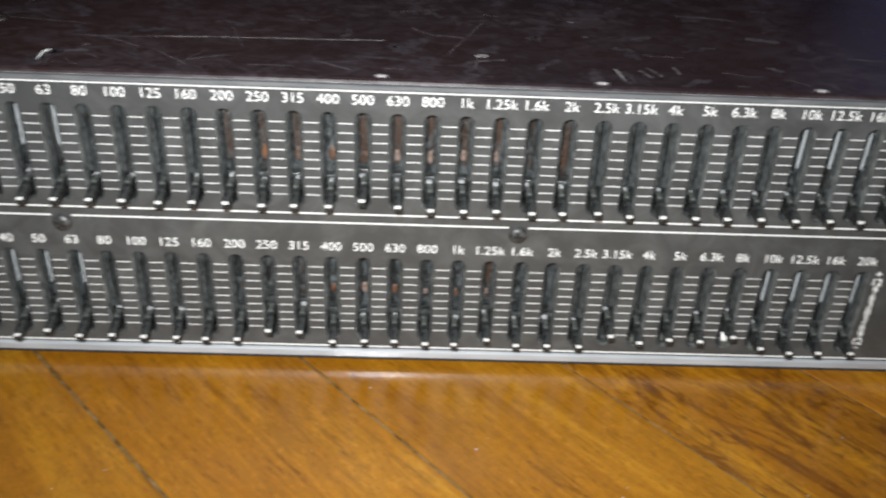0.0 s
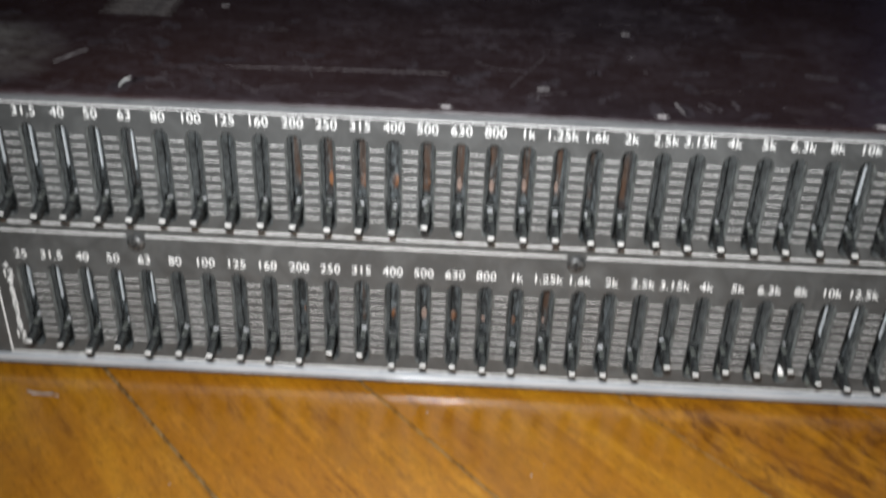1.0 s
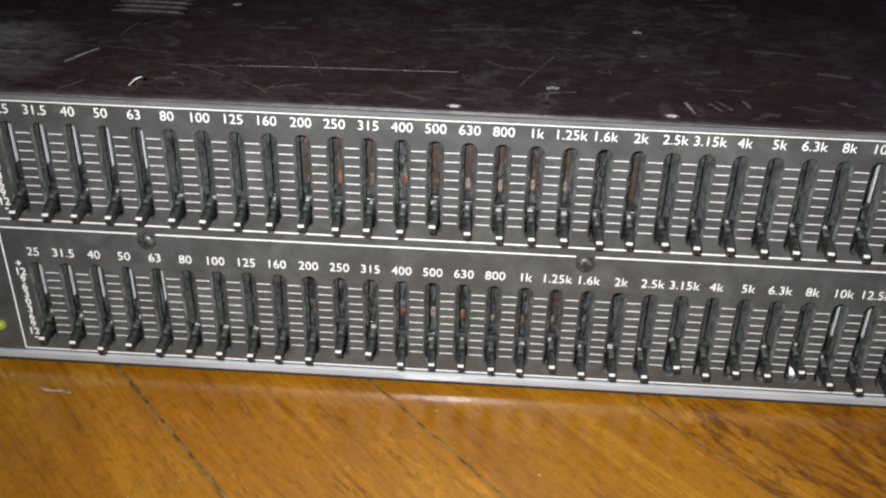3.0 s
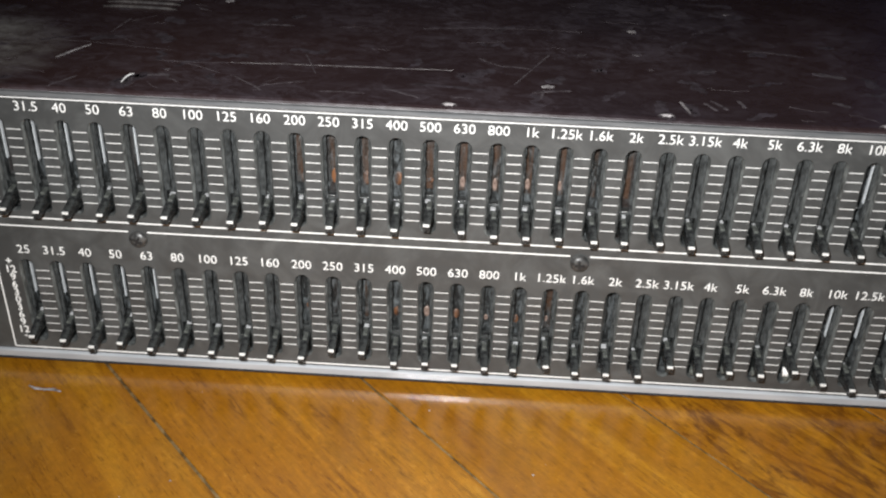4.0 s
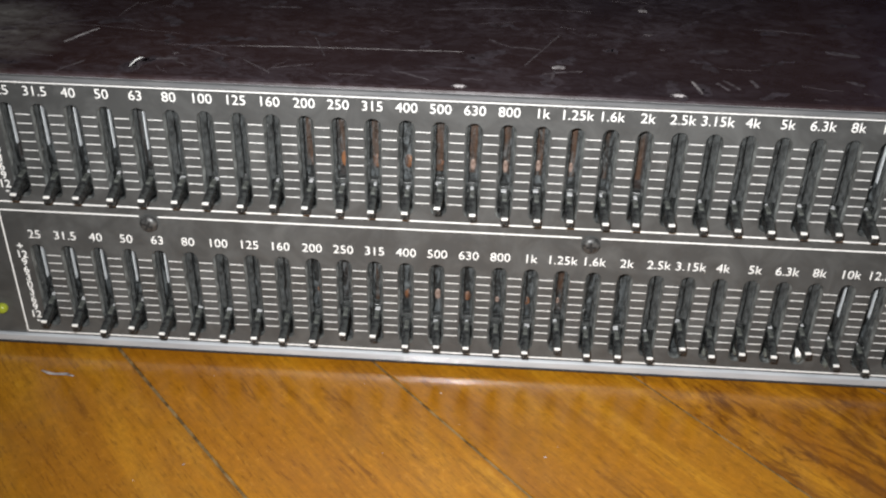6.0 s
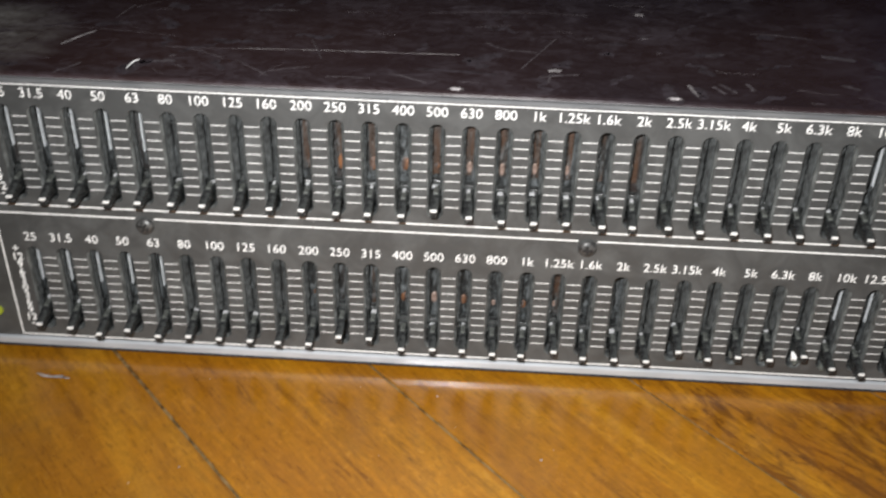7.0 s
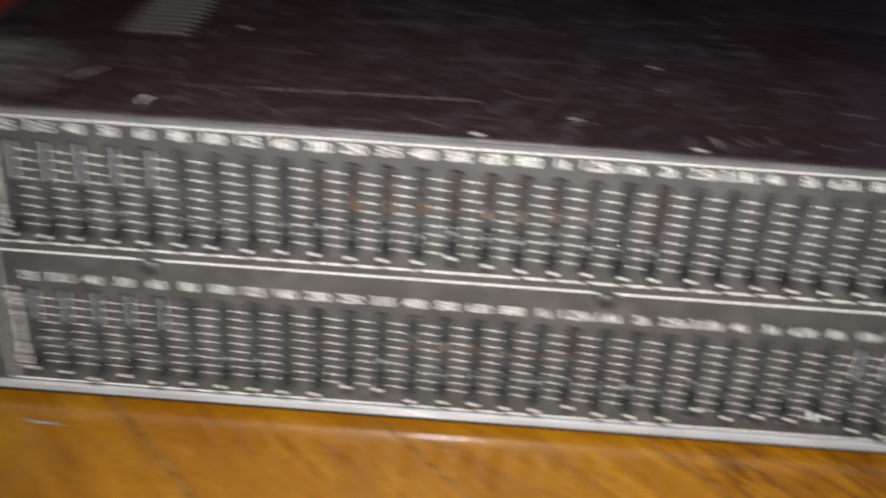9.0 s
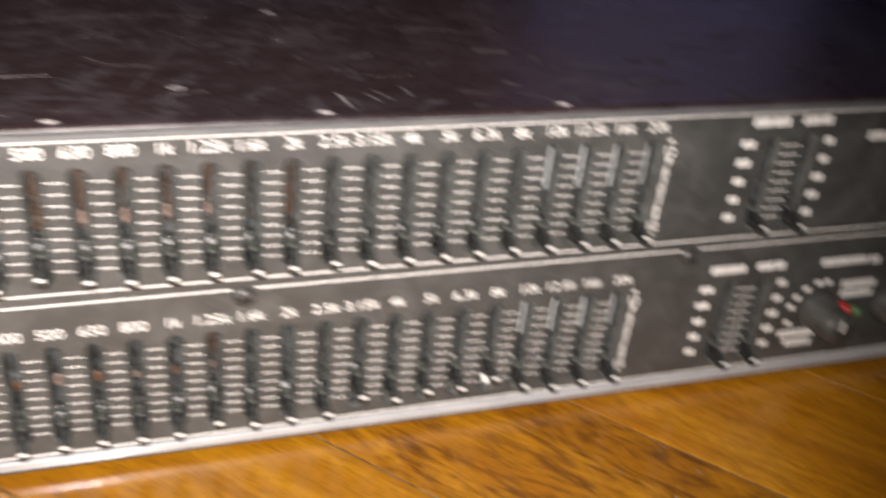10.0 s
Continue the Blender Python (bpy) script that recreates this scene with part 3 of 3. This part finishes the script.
part("thread", ribbon([(0.0014, 0.0030, 0), (0.0012, 0.0022, 0.0002), (0.0007, 0.0014, 0.0003), (0.0003, 0.0000, 0.0003), (0.0001, -0.0020, 0.0002), (-0.0001, -0.0036, 0)], 0.0004, (0, 0, 1), 0.0002), CHIP, curl)


# ---- printing on the plate ----
def stroke(x0, z0, x1, z1):
    return slab((x0, -0.00006, z0), (x1, 0.0001, z1))


def line(x0, z0, x1, z1, w=0.00042):
    if abs(x1 - x0) > abs(z1 - z0):
        return stroke(x0, z0 - w / 2, x1, z0 + w / 2)
    return stroke(x0 - w / 2, z0, x0 + w / 2, z1)


FX, RX = -0.1370, 0.2720
SCREWS = (-0.0944, 0.0291, 0.1465)
for args in ((FX, 0.0862, RX, 0.0862), (FX, 0.0500, RX, 0.0500), (FX, 0.0500, FX, 0.0862), (RX, 0.0500, RX, 0.0862),
             (FX, 0.0047, RX, 0.0047), (FX, 0.0047, FX, 0.0472), (RX, 0.0047, RX, 0.0472)):
    part("frame_line", line(*args), PRINT, unit)
cuts = [FX] + [x for s in SCREWS for x in (s - 0.0027, s + 0.0027)] + [RX]
for a, b in zip(cuts[::2], cuts[1::2]):
    part("frame_line", line(a, 0.0472, b, 0.0472), PRINT, unit)


for name, hi, lo, t0, t1, zl in ROWS:
    short, broad = shell(stroke(-0.00195, -0.0001, 0.00195, 0.0001), "tick", PRINT), shell(stroke(-0.0028, -0.00014, 0.0028, 0.00014), "tick", PRINT)
    for k in range(9):
        z = t0 + (t1 - t0) * k / 8
        for a, b in zip(XS, XS[1:]):
            part("tick", short, None, unit, at=((a + b) / 2, 0, z))
        part("tick", broad, None, unit, at=(sum(EXTRA) / 2, 0, z))
texts = {b: lettering(b, 0.0039) for b in BANDS}
for name, hi, lo, t0, t1, zl in ROWS:
    for x, b in zip(XS, BANDS):
        part("frequency_label", texts[b], None, unit, at=(x, -0.00004, zl))
    # boost and cut scale beside the first and the last slider
    digits = {d: lettering(d, 0.0034, bold=0.016) for d in ("+", "12", "9", "6", "3", "0", "-")}
    for x in (XS[0] - 0.0047, XS[-1] + 0.0047):
        part("scale_label", digits["+"], None, unit, at=(x - 0.0003, -0.00004, t0 + 0.0028))
        for k in range(9):
            z = t0 + (t1 - t0) * k / 8
            part("scale_label", digits[("12", "9", "6", "3", "0", "3", "6", "9", "12")[k]], None, unit, at=(x, -0.00004, z))
        part("scale_label", digits["-"], None, unit, at=(x, -0.00004, t1 - 0.0024))
    # bars of the two-slider section
    for x0, count in ((0.1552, 6), (0.1700, 5)):
        for k in range(count):
            w = (1.5, 1.6, 1.3, 1.6, 1.4, 1.5)[k] / 1000
            part("printed_bar", stroke(x0 + 0.00185 * k, zl - 0.0013, x0 + 0.00185 * k + w, zl + 0.0013), PRINT, unit)
    for k in range(5):
        z = t0 + 0.0008 - k * (t0 - t1) / 4
        for x, w in ((0.1553, (4.2, 4.2, 3.2, 3.0, 3.0)[k]), (0.1798, (2.8, 2.8, 3.6, 3.6, 3.0)[k])):
            for e in (-1, 1):
                part("printed_bar", stroke(x + e * w / 4000 - w / 4600, z - 0.0011, x + e * w / 4000 + w / 4600, z + 0.0011), PRINT, unit)
part("power_label", lettering("POWER", 0.0035, bold=0.012), None, unit, at=(-0.1545, -0.00004, 0.0312))
for x0, x1, z, h in ((0.1921, 0.2100, 0.0785, 1.3), (0.1916, 0.2074, 0.0388, 1.3), (0.2084, 0.2122, 0.0384, 1.3),
                     (0.2016, 0.2136, 0.0303, 1.3), (0.2022, 0.2136, 0.0269, 1.3), (0.1846, 0.1975, 0.0143, 1.2), (0.1876, 0.1972, 0.0108, 1.2)):
    count = max(2, round((x1 - x0) / 0.0019))
    for k in range(count):
        a = x0 + (x1 - x0) * k / count
        part("printed_bar", stroke(a, z - h / 1000, a + (x1 - x0) / count - 0.00035, z + h / 1000), PRINT, unit)
for a in (127, 102, 83, 149, 170, 207):
    x, z = 0.1950 + 0.0094 * math.cos(radians(a)), 0.0225 + 0.0094 * math.sin(radians(a))
    part("dial_mark", stroke(x - 0.0011, z - 0.0009, x + 0.0011, z + 0.0009), PRINT, unit)


# ---- sliders ----
def slider_meshes():
    """Housing of bent steel, brown board with its track, lever and lever tip; the origin is the middle of the slot at the plate."""
    h = 0.0178
    bm = bmesh.new()
    for s in (-1, 1):
        block(bm, (s * 0.0021 - 0.0002, 0.0021, -h), (s * 0.0021 + 0.0002, 0.0051, h))
        block(bm, (s * 0.0031 - 0.0002, 0.0048, -h), (s * 0.0031 + 0.0002, 0.0105, h))
    block(bm, (-0.0033, 0.0021, h - 0.0012), (0.0033, 0.0105, h))
    block(bm, (-0.0033, 0.0021, -h), (0.0033, 0.0105, -h + 0.0012))
    housing = shell(bm, "slider", STEEL)
    board = shell(slab((-0.0028, 0.0076, -h + 0.0013), (0.0028, 0.0080, h - 0.0013)), "board", DUSTED)
    bm = turned(bmesh.new(), [(0.0013, 0.0005), (0.0013, 0.0002), (0.0011, 0.0), (0.0006, -0.0001)], 14)
    for v in bm.verts:
        v.co = (v.co.x, v.co.y + 0.0072, v.co.z * 1.8)
    track = shell(bm, "track", COPPER)
    strip = shell(slab((-0.0010, 0.0073, -0.0040), (0.0010, 0.0076, h - 0.0016), 0.0001), "strip", PHENOLIC)
    pinkish = track.copy()
    pinkish.materials[0] = PINKISH
    # pale strip that paints the gleam on the inner housing wall
    rail = shell(slab((-0.00012, 0.0062, -0.0010), (0.00012, 0.0073, h - 0.002)), "rail", GLEAM)
    bm = bmesh.new()
    # carriage inside, blade through the slot, narrowing to a chamfered end
    block(bm, (-0.0015, 0.0044, -0.0035), (0.0015, 0.0070, 0.0040), 0.0004)
    # thin cheeks beside the carriage
    for e, top in ((-1, 0.0052), (1, 0.0034)):
        block(bm, (e * 0.00165 - 0.00008, 0.0028, -0.0030), (e * 0.00165 + 0.00008, 0.0062, top))
    rows = []
    for y, w, z0, z1 in ((0.0062, 0.0011, -0.0020, 0.0024), (0.0005, 0.0011, -0.0018, 0.0020), (-0.0030, 0.00105, -0.0017, 0.0012), (-0.0052, 0.0010, -0.0018, 0.0007), (-0.0066, 0.00095, -0.0018, 0.0002)):
        rows.append([bm.verts.new(p) for p in ((-w, y, z0), (w, y, z0), (w, y, z1), (-w, y, z1))])
    for a, b in zip(rows, rows[1:]):
        for k in range(4):
            bm.faces.new((a[k], a[(k + 1) % 4], b[(k + 1) % 4], b[k]))
    bm.faces.new(rows[-1]), bm.faces.new(rows[0])
    lever = shell(bm, "lever", LEVER)
    tip = shell(slab((-0.00086, -0.0067, -0.0002), (0.00086, -0.0060, 0.00045), 0.00015), "tip", TIP)
    # grey-green slab puts the lit look of the blade's top into colour
    cap = shell(slab((-0.0006, -0.0002, 0.0018), (0.0006, 0.0034, 0.0025), 0.0002), "plate", PLATE)
    # small pale block painted as the highlight on the carriage's top edge
    wiper = shell(slab((-0.0007, 0.0032, 0.0022), (0.0007, 0.0050, 0.0028), 0.00025), "wiper", GLINT_PAINT)
    return housing, board, strip, (track, pinkish), rail, wiper, lever, tip, cap


HOUSING, BOARD, STRIP, TRACK, GLEAMS, GLINT, BLADE, NIB, CAP = slider_meshes()


def lint(seed):
    """Tufts of lint caught along the edges of a slot."""
    rng = random.Random(seed)
    bm = bmesh.new()
    for _ in range(rng.randint(28, 50)):
        s = rng.choice((-1, 1))
        z = rng.uniform(-0.0135, 0.0140)
        p = Vector((s * SLOT_W * rng.uniform(0.36, 0.5), rng.uniform(0.0002, 0.0040), z))
        w = Vector((-s * rng.uniform(0.0001, 0.0006), rng.uniform(-0.0003, 0.0004), rng.uniform(-0.0009, 0.0009)))
        q = Vector((rng.uniform(-1, 1), rng.uniform(-1, 1), rng.uniform(-1, 1))).normalized() * rng.uniform(0.00007, 0.00032)
        a, b, c, d = (bm.verts.new(v) for v in (p - q, p + q, p + w, p + w * 0.5 + Vector((0.0001, -0.0001, 0))))
        for tri in ((a, b, d), (b, c, d), (c, a, d), (a, c, b)):
            bm.faces.new(tri)
    return shell(bm, "lint", DUST)


# brown and orange are coloured only into slots that the light reaches deep into: bands with a brown strip, then the
# track that shows: shift, width, height, orange or pinkish
BROWN = {"upper": {9, 10, 11, 13, 14, 15, 16, 17, 18, 19}, "lower": {11, 17}}
ORANGE = {
    "upper": {7: (0.9, 0.5, 1.4, 0), 8: (0.6, 0.7, 1.3, 0), 9: (0.6, 0.7, 1.0, 0), 10: (0.4, 0.9, 1.1, 0), 11: (0.3, 0.9, 0.9, 0), 12: (0.1, 0.85, 0.9, 0), 13: (0.1, 0.6, 0.4, 0),
              14: (0.0, 0.6, 0.8, 1), 15: (0.0, 0.55, 0.9, 1), 16: (0.0, 0.6, 0.8, 1), 17: (0.0, 0.45, 0.7, 1)},
    "lower": {9: (0.2, 0.5, 0.4, 0), 12: (0.0, 0.7, 0.7, 0), 13: (0.1, 0.7, 0.8, 1), 14: (0.0, 0.75, 0.7, 0), 15: (0.0, 0.5, 0.4, 1), 16: (0.0, 0.6, 0.6, 0), 17: (0.1, 0.4, 0.5, 1)},
}
LINT = [lint(k) for k in range(8)]


def dust_lip(side, slit, low, seed):
    """One felt strip behind the slot, from just above the lever to the top, with a wavy free edge along the slit."""
    bm = bmesh.new()
    rows = []
    for k in range(25):
        z = low + (0.0141 - low) * k / 24
        wave = noise.noise((seed * 3.7, z * 420, side)) * 0.00032 + noise.noise((seed, z * 1500, side)) * 0.00012
        free = side * max(0.00003, slit + wave)
        rows.append([bm.verts.new(p) for p in ((side * 0.0021, 0.0023, z), (free, 0.0024 + abs(wave), z), (free, 0.0029 + abs(wave), z), (side * 0.0021, 0.0028, z))])
    for a, b in zip(rows, rows[1:]):
        for j in range(4):
            bm.faces.new((a[j], a[(j + 1) % 4], b[(j + 1) % 4], b[j]))
    bm.faces.new(rows[0]), bm.faces.new(rows[-1])
    return bm


def slit_of(row, i):
    """Half the width of the gap between the felt strips of a slot."""
    if i <= 4 or i >= 26:
        return 0.0012
    if i <= 8:
        return 0.0003
    if i >= 20:
        return 0.00022
    return 0.00115 if row == "upper" else 0.0010
rng = random.Random(4)
for name, hi, lo, t0, t1, zl in ROWS:
    for i, x in enumerate(XS + list(EXTRA)):
        mid = (hi + lo) / 2
        s = part("slider", HOUSING, None, unit, "slider with a bare black lever, no cap", (x, 0, mid))
        part("board", BOARD, None, s)
        if i in BROWN[name]:
            part("strip", STRIP, None, s, "brown strip", at=(rng.uniform(-0.0003, 0.0004), 0, 0))
        # painted gleam goes only into the outermost slots
        if i <= 4:
            part("rail", GLEAMS, None, s, at=((-0.0022, -0.0022, -0.0021, -0.0015, -0.0009)[i], 0, 0))
        if i >= 26:
            part("rail", GLEAMS, None, s, at=(0.0022, 0, 0))
        if i in ORANGE[name]:
            dx, wide, tall, kind = ORANGE[name][i]
            part("track", TRACK[kind], None, s, at=(dx / 1000, 0, -0.0012 + rng.uniform(-0.0006, 0.0006))).scale = (wide, 1, tall)
        lift = max(0.0, LIFT[name].get(i, 0.0)) / 1000
        for e in (-1, 1):
            if not (e > 0 and i <= 4 or e < 0 and i >= 26):
                part("dust_lip", dust_lip(e, slit_of(name, i), -0.0062 + lift, i + (40 if name == "lower" else 0)), FELT, s, "dusty grey felt strip")
        z = lo - mid + 0.0040 + LIFT[name].get(i, rng.uniform(-0.1, 0.1)) / 1000
        lever = part("lever", BLADE, None, s, at=(rng.uniform(-0.0002, 0.0002), 0, z))
        part("wiper", GLINT, None, s, at=(rng.uniform(-0.0004, 0.0004), 0, z + rng.uniform(-0.0005, 0.0005))).scale = (rng.uniform(0.5, 1.15), 1, rng.uniform(0.8, 1.1))
        part("lever_plate", CAP, None, s, "grey-green slab painted as the blade's lit top face", at=(lever.location.x, 0, z))
        tip = part("lever_tip", NIB, None, s, "worn pale lever tip", at=(lever.location.x, 0, z))
        lever.rotation_euler = tip.rotation_euler = (radians(rng.uniform(-3, 3)), 0, radians(rng.uniform(-4, 4)))
        part("lint", LINT[rng.randrange(8)], None, s)


# ---- screws, switch, lamp, knobs ----
def screw_head():
    bm = turned(bmesh.new(), [(0.0026, 0.0004), (0.0026, -0.0005), (0.0023, -0.0010), (0.0016, -0.0014), (0.0007, -0.00155)], 20)
    return shell(bm, "screw", SCREW, True)


def cross():
    bm = bmesh.new()
    block(bm, (-0.0014, -0.00170, -0.00030), (0.0014, -0.0012, 0.00030))
    block(bm, (-0.00030, -0.00171, -0.0014), (0.00030, -0.0012, 0.0014))
    return shell(bm, "recess", BLACK)


HEAD, CROSS = screw_head(), cross()
for k, x in enumerate(SCREWS):
    s = part("screw", HEAD, None, unit, "black cross-head screw", (x, 0, 0.0450))
    r = part("recess", CROSS, None, s)
    r.rotation_euler = (0, 0.5 + k, 0)


def rocker():
    bm = bmesh.new()
    x0, x1, z0, z1 = -0.1612, -0.1478, 0.0068, 0.0272
    for a, b in (((x0, -0.0016, z0), (x0 + 0.0012, 0.001, z1)), ((x1 - 0.0012, -0.0016, z0), (x1, 0.001, z1)), ((x0, -0.0016, z0), (x1, 0.001, z0 + 0.0012)), ((x0, -0.0016, z1 - 0.0012), (x1, 0.001, z1))):
        block(bm, a, b, 0.0003)
    return bm


sw = part("power_switch", rocker(), BLACK, unit, "black plastic rocker power switch")
part("rocker", swept([(0.0005, 0.0082), (-0.0006, 0.0082), (-0.0014, 0.0165), (-0.0036, 0.0258), (0.0005, 0.0258)], -0.1598, -0.1492), BLACK, sw)
part("power_lamp", turned(bmesh.new(), [(0.0016, 0.0005), (0.0016, -0.0008), (0.0013, -0.0016), (0.0007, -0.0020)], 16, (-0.1430, 0, 0.0130)), LED_ON, unit, "small lit yellow-green lamp", smooth=True)
for x, z, mat, text in ((0.2046, 0.0224, LED_RED, "small red indicator lamp"), (0.2092, 0.0208, LED_GREEN, "small green indicator lamp")):
    part("indicator_lamp", turned(bmesh.new(), [(0.0018, 0.0005), (0.0018, -0.0012), (0.0014, -0.0024), (0.0007, -0.0029)], 16, (x, 0, z)), mat, unit, text, smooth=True)


def knob(x, z):
    bm = turned(bmesh.new(), [(0.0062, 0.0003), (0.0062, -0.0012), (0.0054, -0.0022), (0.0048, -0.0105), (0.0042, -0.0118), (0.0015, -0.0120)], 28, (x, 0, z))
    k = part("knob", bm, KNOB, unit, "grey plastic rotary knob", smooth=True)
    part("pointer", slab((x - 0.0004, -0.0121, z), (x + 0.0004, -0.0110, z + 0.0036)), PRINT, k)


knob(0.1950, 0.0225)
knob(0.2215, 0.0215)
# rack slot at the end of the plate
bm = bmesh.new()
ring0 = [(-0.1715 + 0.0034 * math.cos(a) + (0.0018 if math.cos(a) > 0 else -0.0018), 0.0130 + 0.0034 * math.sin(a)) for a in np.linspace(0, 2 * math.pi, 33)[:-1]]
outer = [bm.verts.new((x + (x + 0.1715) * 0.18, -0.00005, z + (z - 0.013) * 0.18)) for x, z in ring0]
inner = [bm.verts.new((x, -0.0004, z)) for x, z in ring0]
deep = [bm.verts.new((x, 0.0004, z)) for x, z in ring0]
for a, b in ((outer, inner), (inner, deep)):
    for k in range(32):
        bm.faces.new((a[k], a[(k + 1) % 32], b[(k + 1) % 32], b[k]))
bm.faces.new(deep)
part("rack_slot", bm, EDGE, unit, "worn grey rack mounting slot")
part("printed_bar", stroke(-0.1690, 0.0362, -0.1655, 0.0376), PRINT, unit)

# bits of clear glue that cling beside some levers of the lower row
for k, (i, dx, z, a, b, mat) in enumerate(((25, -0.3, 12.4, 0.9, 1.9, CHIP), (25, 0.0, 10.6, 1.2, 1.3, GLUE), (24, -0.9, 11.6, 0.6, 1.7, GLUE), (23, -0.9, 11.6, 0.6, 1.4, GLUE), (22, -0.9, 10.6, 0.6, 1.4, GLUE), (26, -0.6, 8.6, 0.8, 1.4, GLUE))):
    ob = crumb("glue_blob", unit, (XS[i] + dx / 1000, -0.0006, z / 1000), (a / 1000, b / 1000, 0.0013), mat, k * 2.7, "glossy white blob stuck beside a lever" if k == 0 else "smoky clear glue")
    ob.rotation_euler = (radians(90), 0, 0)

# ---- things round the unit ----
box = thing("storage_box", "dark red box with an orange-brown lid behind the unit", "box", (-0.2580, 0.2213, FLOOR))
box.rotation_euler = (0, 0, radians(37))
part("body", slab((0.0, 0.0035, 0.0), (0.80, 0.26, 0.0505 - FLOOR), 0.002), BOXRED, box)
part("lid", slab((-0.002, 0.0, 0.0510 - FLOOR), (0.802, 0.264, 0.0880 - FLOOR), 0.003), BOXTOP, box, "orange-brown lid")

case = thing("black_case", "plain black box standing on the wooden floor", "box", (-0.2205, 0.15, FLOOR))
case.rotation_euler = (0, 0, radians(31))
part("body", slab((-0.30, 0.0, 0.0), (0.0, 0.05, 0.40), 0.004), BOXED, case)
part("lid", slab((-0.30, 0.0, 0.401), (0.0, 0.05, 0.42), 0.004), BOXED, case)

crumbs = thing("shaving", "small pale curl of shaving lying on the floor", "debris", (-0.1245, -0.0122, FLOOR))
part("curl", ribbon([(-0.0052, 0.0012, 0.0001), (-0.0025, -0.0002, 0.0005), (0, -0.0008, 0.0007), (0.0028, -0.0002, 0.0005), (0.0052, -0.0006, 0.0001)], 0.0011, (0, 0, 1), 0.0003), SCRATCH, crumbs)


def dust():
    """Pale grains scattered on the floor in front of the unit."""
    rng = random.Random(8)
    bm = bmesh.new()
    for _ in range(26):
        x, y, r = rng.uniform(-0.16, 0.2), rng.uniform(-0.09, -0.006), rng.uniform(0.00012, 0.00035)
        made = bmesh.ops.create_icosphere(bm, subdivisions=1, radius=r)["verts"]
        for v in made:
            v.co = Vector((x + v.co.x * rng.uniform(0.7, 1.8), y + v.co.y, FLOOR + r * 0.5 + v.co.z * 0.6))
    return bm


tagged(new("floor_dust", shell(dust(), "floor_dust", SCRATCH)), "pale grains of dust scattered on the floor", "dust", kind="stuff")


# ---- floor boards ----
def boards():
    w, along, across = 0.0583, Vector((0.672, -0.741, 0)), Vector((0.741, 0.672, 0))
    rng = random.Random(11)
    turn = Matrix(((along.x, across.x, 0), (along.y, across.y, 0), (0, 0, 1))).to_4x4()
    for k in range(-24, 26):
        # the board in front of the output knobs is a little narrower than the rest
        lo, hi = (-0.0808 + w * j - (0.0045 if j >= 3 else 0.0) for j in (k, k + 1))
        c, gap = (lo + hi) / 2, (hi - lo) / 2 - 0.00045
        half = math.sqrt(max(0.05, 1.5**2 - c * c))
        bm = slab((-half, -gap, -0.008), (half, gap, 0.0), 0.0002)
        ob = part("floor_board", bm, FIGURED if k == 2 else TORCHLIT if k in (3, 4) else WOOD, floor)
        ob.matrix_local = Matrix.Translation(across * c + Vector((0, 0, FLOOR + rng.uniform(-0.0001, 0.0001)))) @ turn


boards()
